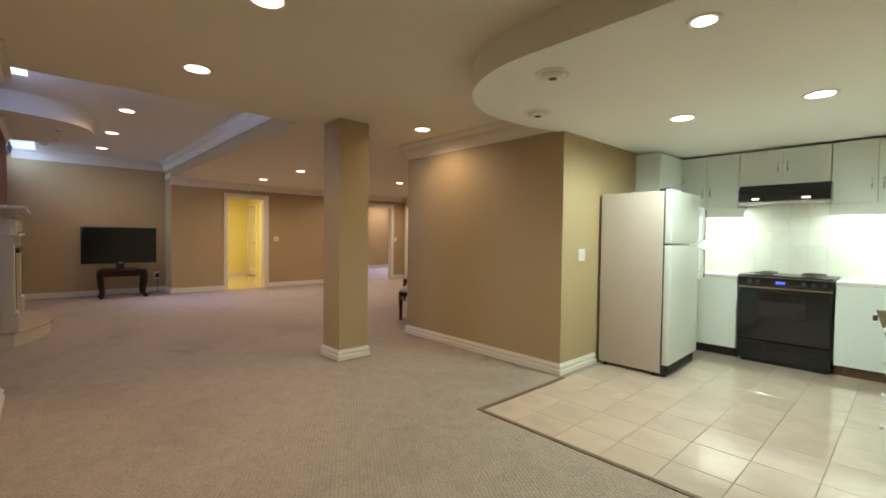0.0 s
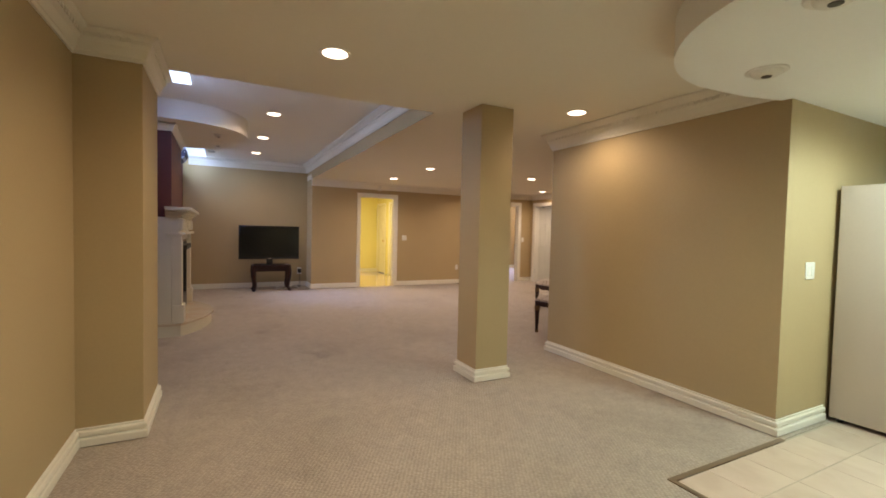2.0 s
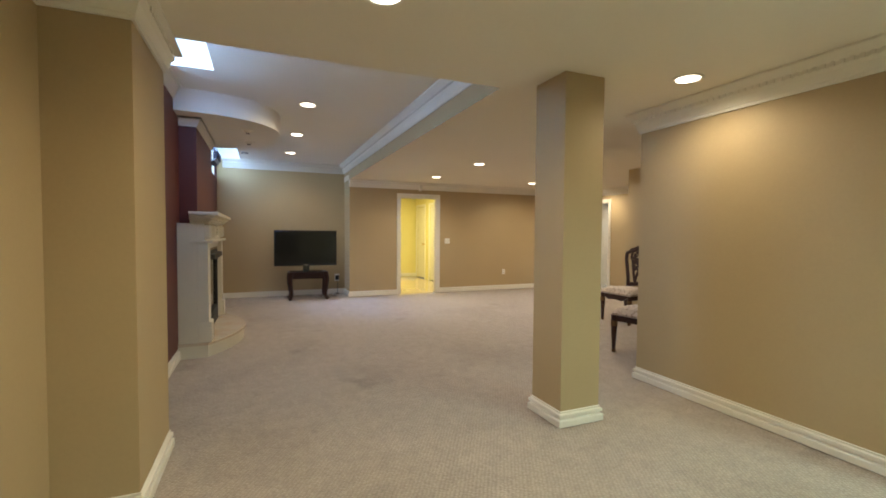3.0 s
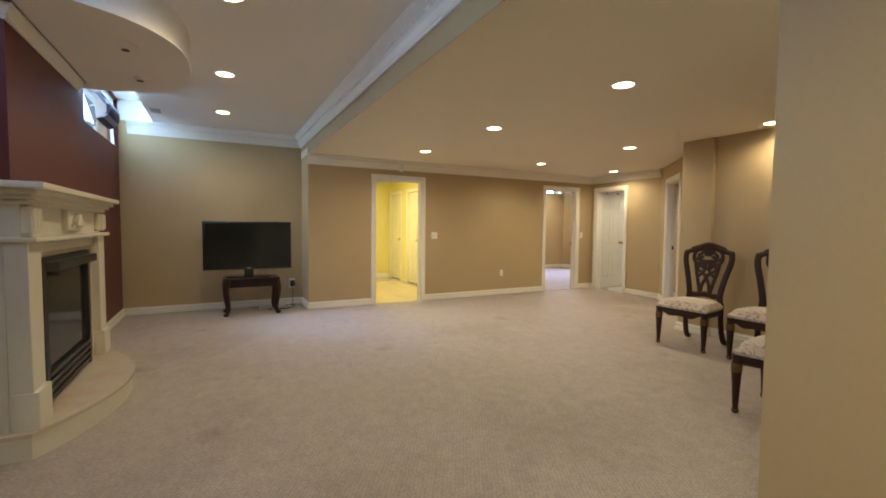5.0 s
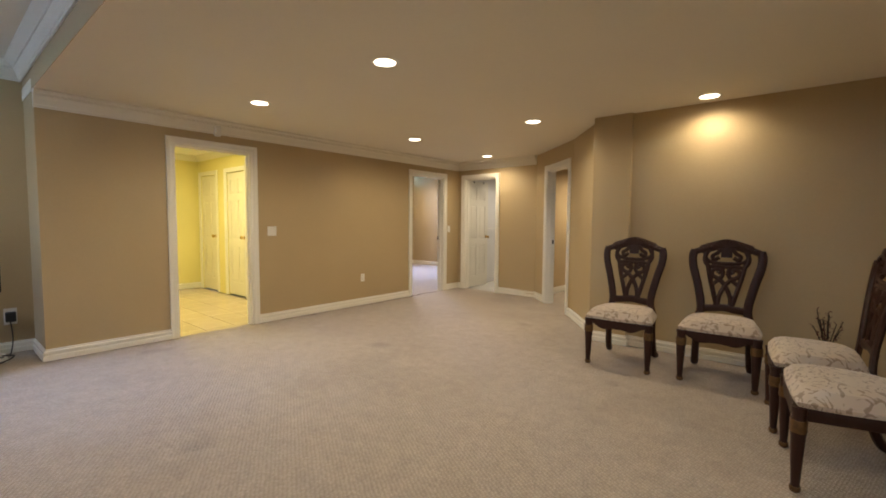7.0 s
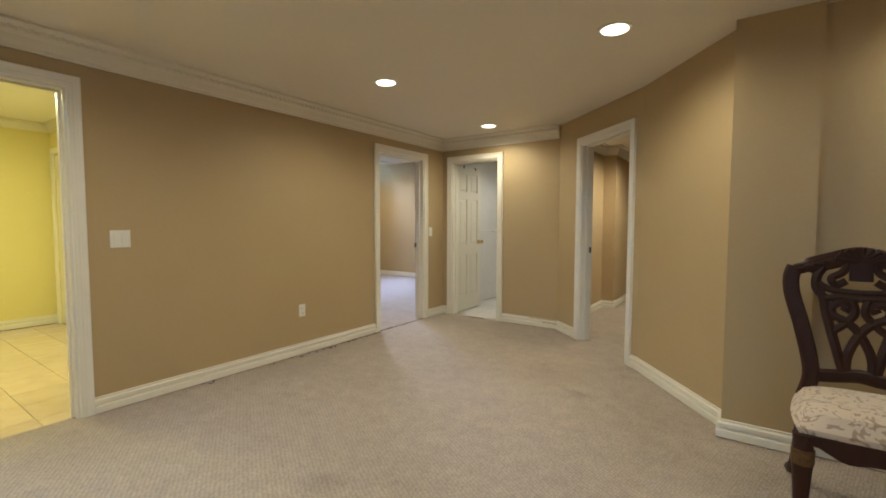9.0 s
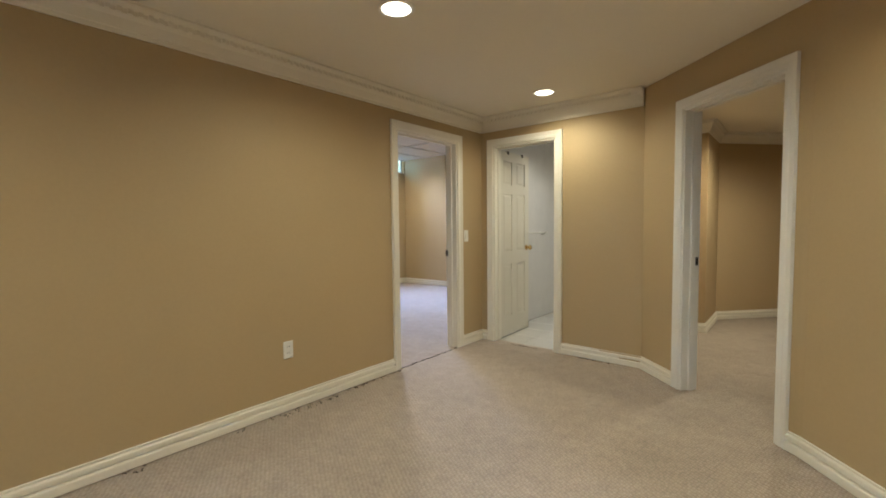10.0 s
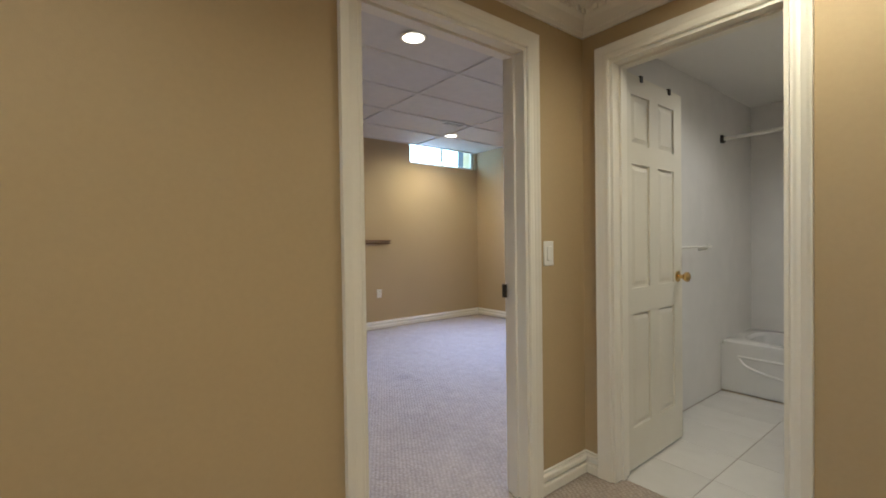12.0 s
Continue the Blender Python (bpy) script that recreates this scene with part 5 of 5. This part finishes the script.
def vent(x, y, z, w, d):
    top = thing("ceiling_vent", "white slatted ceiling vent", "vent", "ceiling vents", pose(x, y, z))
    part("frame", boxes((-w / 2, w / 2, -d / 2, -d / 2 + 0.015, -0.008, -0.001), (-w / 2, w / 2, d / 2 - 0.015, d / 2, -0.008, -0.001), (-w / 2, -w / 2 + 0.015, -d / 2 + 0.015, d / 2 - 0.015, -0.008, -0.001), (w / 2 - 0.015, w / 2, -d / 2 + 0.015, d / 2 - 0.015, -0.008, -0.001)), PLASTIC, top, soft=False)
    part("backing", one(-w / 2 + 0.015, w / 2 - 0.015, -d / 2 + 0.015, d / 2 - 0.015, -0.003, -0.001), IRON, top, soft=False)
    for k in range(6):
        y0 = -d / 2 + 0.02 + k * (d - 0.04) / 6
        part("slat", one(-w / 2 + 0.015, w / 2 - 0.015, y0, y0 + (d - 0.04) / 18, -0.007, -0.003), PLASTIC, top, soft=False)


vent(-9.2, 1.25, TRAY, 0.28, 0.14)
vent(-12.2, 10.36, BC - 0.003, 0.14, 0.30)
sm = thing("wall_hook", "small white plastic hook fixed to the tan pillar", "hook", "", pose(-3.42, 3.42, 1.72))
part("hook", one(-0.012, 0.0, -0.012, 0.012, -0.02, 0.02, bevel=0.003), PLASTIC, sm)

# ---- carved dining chairs ----
def chair():
    top = thing("dining_chair", "dark carved wooden dining chair with a cream floral seat", "chair", "carved dining chairs")
    # front legs: turned and tapered, with a gilt band
    for s in (-1, 1):
        bm = bmesh.new()
        lathe(bm, [(0.016, 0.0), (0.022, 0.006), (0.024, 0.025), (0.019, 0.035), (0.021, 0.06), (0.030, 0.22), (0.033, 0.27), (0.036, 0.285), (0.034, 0.30), (0.037, 0.335), (0.034, 0.345), (0.031, 0.355), (0.036, 0.40)], s * 0.245, -0.245, 14)
        leg = part("front_leg", bm, WALNUT, top)
        bm = bmesh.new()
        lathe(bm, [(0.0365, 0.283), (0.0385, 0.29), (0.0375, 0.312), (0.0385, 0.335), (0.0365, 0.342)], s * 0.245, -0.245, 14)
        part("gilt_band", bm, GILT, leg, "worn gilt carved band")
        bm = bmesh.new()
        lathe(bm, [(0.0235, 0.006), (0.0255, 0.012), (0.0255, 0.024), (0.0225, 0.03)], s * 0.245, -0.245, 14)
        part("gilt_foot", bm, GILT, leg, "worn gilt foot ring")
        # back leg runs up into the stile of the back
        bm = bmesh.new()
        pts = smooth_path([(s * 0.207, 0.335, 0.03), (s * 0.20, 0.285, 0.045), (s * 0.195, 0.24, 0.14), (s * 0.19, 0.22, 0.28), (s * 0.19, 0.225, 0.42)], 5)
        n = len(pts)
        tube(bm, pts, [0.031 - 0.006 * abs(k / n - 0.2) for k in range(n)], 0.027, (1, 0, 0), 8)
        part("back_leg", bm, WALNUT, top)
        bm = bmesh.new()
        pts = smooth_path([(s * 0.19, 0.225, 0.41), (s * 0.165, 0.235, 0.53), (s * 0.20, 0.26, 0.72), (s * 0.24, 0.285, 0.87), (s * 0.246, 0.298, 0.95), (s * 0.232, 0.305, 1.0)], 5)
        tube(bm, pts, 0.032, 0.02, (1, 0, 0), 8)
        part("stile", bm, WALNUT, top)
    # aprons
    bm = bmesh.new()
    n = 16
    rows = []
    for k in range(n + 1):
        u = -1 + 2 * k / n
        low = 0.345 - 0.035 * math.exp(-(u / 0.28) ** 2) + 0.022 * math.cos(u * math.pi * 2.0)
        rows.append([bm.verts.new((u * 0.228, y, z)) for y, z in ((-0.268, low), (-0.268, 0.402), (-0.245, 0.402), (-0.245, low))])
    for a, b in zip(rows, rows[1:]):
        for i in range(4):
            bm.faces.new((a[i], b[i], b[(i + 1) % 4], a[(i + 1) % 4]))
    bm.faces.new(rows[0]), bm.faces.new(rows[-1][::-1])
    part("front_apron", bm, WALNUT, top, "scalloped carved apron")
    for s in (-1, 1):
        bm = bmesh.new()
        tube(bm, [(s * 0.245, -0.23, 0.37), (s * 0.195, 0.21, 0.37)], 0.012, 0.034, (1, 0, 0), 8)
        part("side_apron", bm, WALNUT, top)
    part("back_apron", one(-0.18, 0.18, 0.205, 0.23, 0.34, 0.405, bevel=0.004), WALNUT, top)
    # seat cushion: broader in front, domed
    bm = bmesh.new()
    G = 14
    grid = []
    for lay in (0, 1):
        g = []
        for i in range(G + 1):
            r = []
            for j in range(G + 1):
                u, v = -1 + 2 * i / G, -1 + 2 * j / G
                e = 0.13
                uu, vv = u * math.sqrt(1 - e * v * v), v * math.sqrt(1 - e * u * u)
                half = 0.292 - 0.058 * (vv + 1) / 2
                edge = max(abs(u), abs(v))
                dome = (1 - u ** 4) * (1 - v ** 4)
                z = 0.402 if lay == 0 else 0.426 + 0.076 * dome ** 0.4
                pull_in = 1.0 if lay else 0.965
                r.append(bm.verts.new((uu * half * pull_in, -0.025 + vv * 0.252 * pull_in, z)))
            g.append(r)
        grid.append(g)
    for lay in (0, 1):
        for i in range(G):
            for j in range(G):
                q = [grid[lay][i][j], grid[lay][i + 1][j], grid[lay][i + 1][j + 1], grid[lay][i][j + 1]]
                bm.faces.new(q if lay else q[::-1])
    ring = [(i, 0) for i in range(G)] + [(G, j) for j in range(G)] + [(i, G) for i in range(G, 0, -1)] + [(0, j) for j in range(G, 0, -1)]
    for k in range(len(ring)):
        (a, b), (c, d) = ring[k], ring[(k + 1) % len(ring)]
        bm.faces.new((grid[0][a][b], grid[0][c][d], grid[1][c][d], grid[1][a][b]))
    part("seat", bm, DAMASK, top, "cream floral damask seat cushion")
    # back: lower rail, crest and pierced splat
    def by(z):
        return 0.225 + (z - 0.41) * 0.136
    bm = bmesh.new()
    tube(bm, smooth_path([(-0.17, by(0.52), 0.515), (-0.07, by(0.53), 0.525), (0, by(0.53), 0.535), (0.07, by(0.53), 0.525), (0.17, by(0.52), 0.515)]), 0.016, 0.03, (0, 1, 0), 8)
    part("lower_rail", bm, WALNUT, top)
    bm = bmesh.new()
    tube(bm, smooth_path([(-0.232, by(1.0), 0.985), (-0.18, by(1.0), 1.005), (-0.11, by(1.03), 1.03), (0, by(1.06), 1.06), (0.11, by(1.03), 1.03), (0.18, by(1.0), 1.005), (0.232, by(1.0), 0.985)]), 0.017, [0.026] * 6 + [0.038] * 24 + [0.026] * 7, (0, 1, 0), 8)
    cr = part("crest_rail", bm, WALNUT, top)
    bm = bmesh.new()
    for k in range(9):
        an = math.pi * (0.08 + 0.84 * k / 8)
        tube(bm, [(0, by(1.03) - 0.012, 1.03), (0.095 * math.cos(an), by(1.06) - 0.014, 1.03 + 0.062 * math.sin(an))], [0.006, 0.014], [0.01, 0.017], (0, 1, 0), 6)
    for s in (-1, 1):
        for k in range(4):
            x = s * (0.10 + 0.035 * k)
            tube(bm, [(x, by(1.02) - 0.014, 1.03 - 0.012 * k), (x + s * 0.03, by(1.01) - 0.018, 1.032 - 0.014 * k)], [0.012, 0.004], [0.014, 0.006], (0, 1, 0), 6)
    part("carved_crest", bm, WALNUT, cr, "carved shell and leaf crest")
    def bar(bm, pts, w=0.013, dp=0.015):
        tube(bm, smooth_path([(x, by(z), z) for x, z in pts]), w, dp, (0, 1, 0), 6)
    bm = bmesh.new()
    for s in (-1, 1):
        bar(bm, [(s * 0.05, 0.53), (s * 0.08, 0.65), (s * 0.112, 0.78), (s * 0.128, 0.87)], 0.014, 0.021)
        bar(bm, [(s * 0.128, 0.862), (s * 0.07, 0.872), (0, 0.868)], 0.014, 0.017)
        bar(bm, [(s * 0.12, 0.86), (s * 0.152, 0.91), (s * 0.148, 0.97), (s * 0.11, 1.03)], 0.013, 0.021)
        bar(bm, [(s * 0.146, 0.93), (s * 0.10, 0.902), (0, 0.893)], 0.012, 0.017)
    splat = part("splat", bm, WALNUT, top, "pierced scroll-carved splat")
    for s in (-1, 1):
        # crossing ribs that end in a curl, and the small scrolls beside them
        bm = bmesh.new()
        bar(bm, [(s * 0.045, 0.53), (s * 0.04, 0.62), (0, 0.715), (s * -0.045, 0.765), (s * -0.09, 0.79), (s * -0.098, 0.825), (s * -0.07, 0.848), (s * -0.045, 0.832), (s * -0.055, 0.81)], 0.014, 0.02)
        part("rib", bm, WALNUT, splat)
        bm = bmesh.new()
        bar(bm, [(s * 0.098, 0.715), (s * 0.055, 0.752), (s * 0.018, 0.805), (s * 0.028, 0.865)], 0.013, 0.018)
        part("scroll", bm, WALNUT, splat)
        bm = bmesh.new()
        bar(bm, [(s * 0.04, 1.04), (s * 0.06, 0.985), (s * 0.10, 0.955), (s * 0.085, 0.925), (s * 0.05, 0.945)], 0.013, 0.018)
        part("scroll", bm, WALNUT, splat)
    bm = bmesh.new()
    bar(bm, [(0, 1.05), (0, 1.0), (0, 0.945)], 0.02, 0.046)
    part("shell", bm, WALNUT, splat, "carved shell drop")
    return top


first = chair()
first.matrix_basis = pose(-5.64, 6.49, 0, 0, 0, 3) @ Matrix.Diagonal((1, 0.9, 1.02, 1))
copy_thing(first, pose(-4.918, 6.555, 0, 0, 0, 3))
copy_thing(first, pose(-4.22, 5.33, 0, 0, 0, -83))
copy_thing(first, pose(-4.33, 5.98, 0, 0, 0, -84))

# dried flowers in a vase behind the chairs
pl = thing("dried_flowers", "dark red dried flowers in a small dark vase on the carpet", "plant", "", pose(-4.27, 6.78, 0))
bm = bmesh.new()
lathe(bm, [(0.05, 0.0), (0.08, 0.04), (0.09, 0.12), (0.06, 0.22), (0.045, 0.25), (0.055, 0.27)], sides=18)
part("vase", bm, IRON, pl)
bm, bl = bmesh.new(), bmesh.new()
rnd = random.Random(4)
for k in range(13):
    an, ln = rnd.uniform(0, 6.28), rnd.uniform(0.18, 0.36)
    out = rnd.uniform(0.03, 0.14)
    p0, p1 = Vector((0, 0, 0.24)), Vector((out * math.cos(an), out * math.sin(an) * 0.7, 0.25 + ln))
    tube(bm, [p0, (p0 + p1) / 2 + Vector((0, 0, 0.03)), p1], 0.003, 0.003, (1, 0, 0), 4)
    for j in range(9):
        c = p0.lerp(p1, 0.35 + 0.65 * j / 8)
        d = Vector((rnd.uniform(-1, 1), rnd.uniform(-1, 1), rnd.uniform(-0.2, 1))).normalized() * rnd.uniform(0.018, 0.034)
        sdv = d.cross(Vector((0.3, 0.5, 1))).normalized() * 0.009
        v = [bl.verts.new(c), bl.verts.new(c + d * 0.5 + sdv), bl.verts.new(c + d), bl.verts.new(c + d * 0.5 - sdv)]
        bl.faces.new(v)
part("stem", bm, STEM, pl)
tagged(part("leaves", bl, LEAF, pl, "dark red dried leaves", False), kind="stuff")

# frayed carpet edges at the thresholds, plus tufts for dirt along the west wall
fray_dirt = tagged(new("carpet_fray"), "dark frayed carpet edge at the doorways, with dirt along the west wall", "carpet edge", "", "stuff")
bm = bmesh.new()
for x0, y0, x1, y1 in ((XW - 0.005, 7.70, XW + 0.012, 8.54), (-9.34, YN - 0.012, -8.60, YN + 0.004), (XW + 0.02, 7.0, XW + 0.05, 7.66), (-8.5, YN - 0.04, -7.9, YN - 0.02), (XW + 0.02, 8.6, XW + 0.03, 8.9), (XW + 0.026, 5.7, XW + 0.09, 7.0)):
    ln = math.hypot(x1 - x0, y1 - y0)
    for k in range(int(ln * 95)):
        u, v = rnd.random(), rnd.random()
        if noise.noise(Vector((x0 * 3 + u * ln * 4, y0, 0))) < -0.12:
            continue
        px, py, r = x0 + (x1 - x0) * (u if x1 - x0 > 0.1 else v), y0 + (y1 - y0) * (u if y1 - y0 > 0.1 else v), rnd.uniform(0.003, 0.009)
        an = rnd.uniform(0, 6.28)
        tube(bm, [(px, py, 0.002), (px + r * math.cos(an), py + r * math.sin(an), 0.006), (px + 2 * r * math.cos(an), py + 2 * r * math.sin(an), 0.002)], 0.0025, 0.002, (0, 0, 1), 4)
tagged(part("tufts", bm, STEM, fray_dirt, "dark tufts of frayed pile and wall-edge dirt", False), kind="stuff")

# ---- tiles, piece by piece ----
tiles(FK, "tile", -1.395, 1.075, 3.515, 6.975, 0.294, 0.332, TILE, ox=0.272, oy=0.262)
FY = structure("floor_yellow", one(YX, -9.515, YY0, YY1, -0.05, -0.006), GROUT, "pale marble-look tiles of the yellow room", "floor")
tiles(FY, "tile", YX, -9.517, YY0, YY1, 0.33, 0.33, TILE, top=-0.002)
FB = bpy.data.objects["floor_bath"]
tiles(FB, "tile", BX0 + 0.002, BX1, YN + 0.065, 10.775, 0.44, 0.33, BATHTILE, top=-0.002, ox=0.47)
for i in range(17):
    for j in range(5):
        x0, z0 = -1.459 + i * 0.15, CT + 0.002 + j * 0.15
        w, h = min(0.147, 1.078 - x0), 0.147
        key = "splash_tile_%d" % (i == 16)
        if key not in bpy.data.meshes:
            b2 = bmesh.new()
            box(b2, 0, w, -0.004, 0, 0, h, 0.0015)
            mesh_of(key, b2, SPLASH)
        ob = new("tile", bpy.data.meshes[key])
        ob.parent = SP
        ob.location = (x0, 6.972, z0)
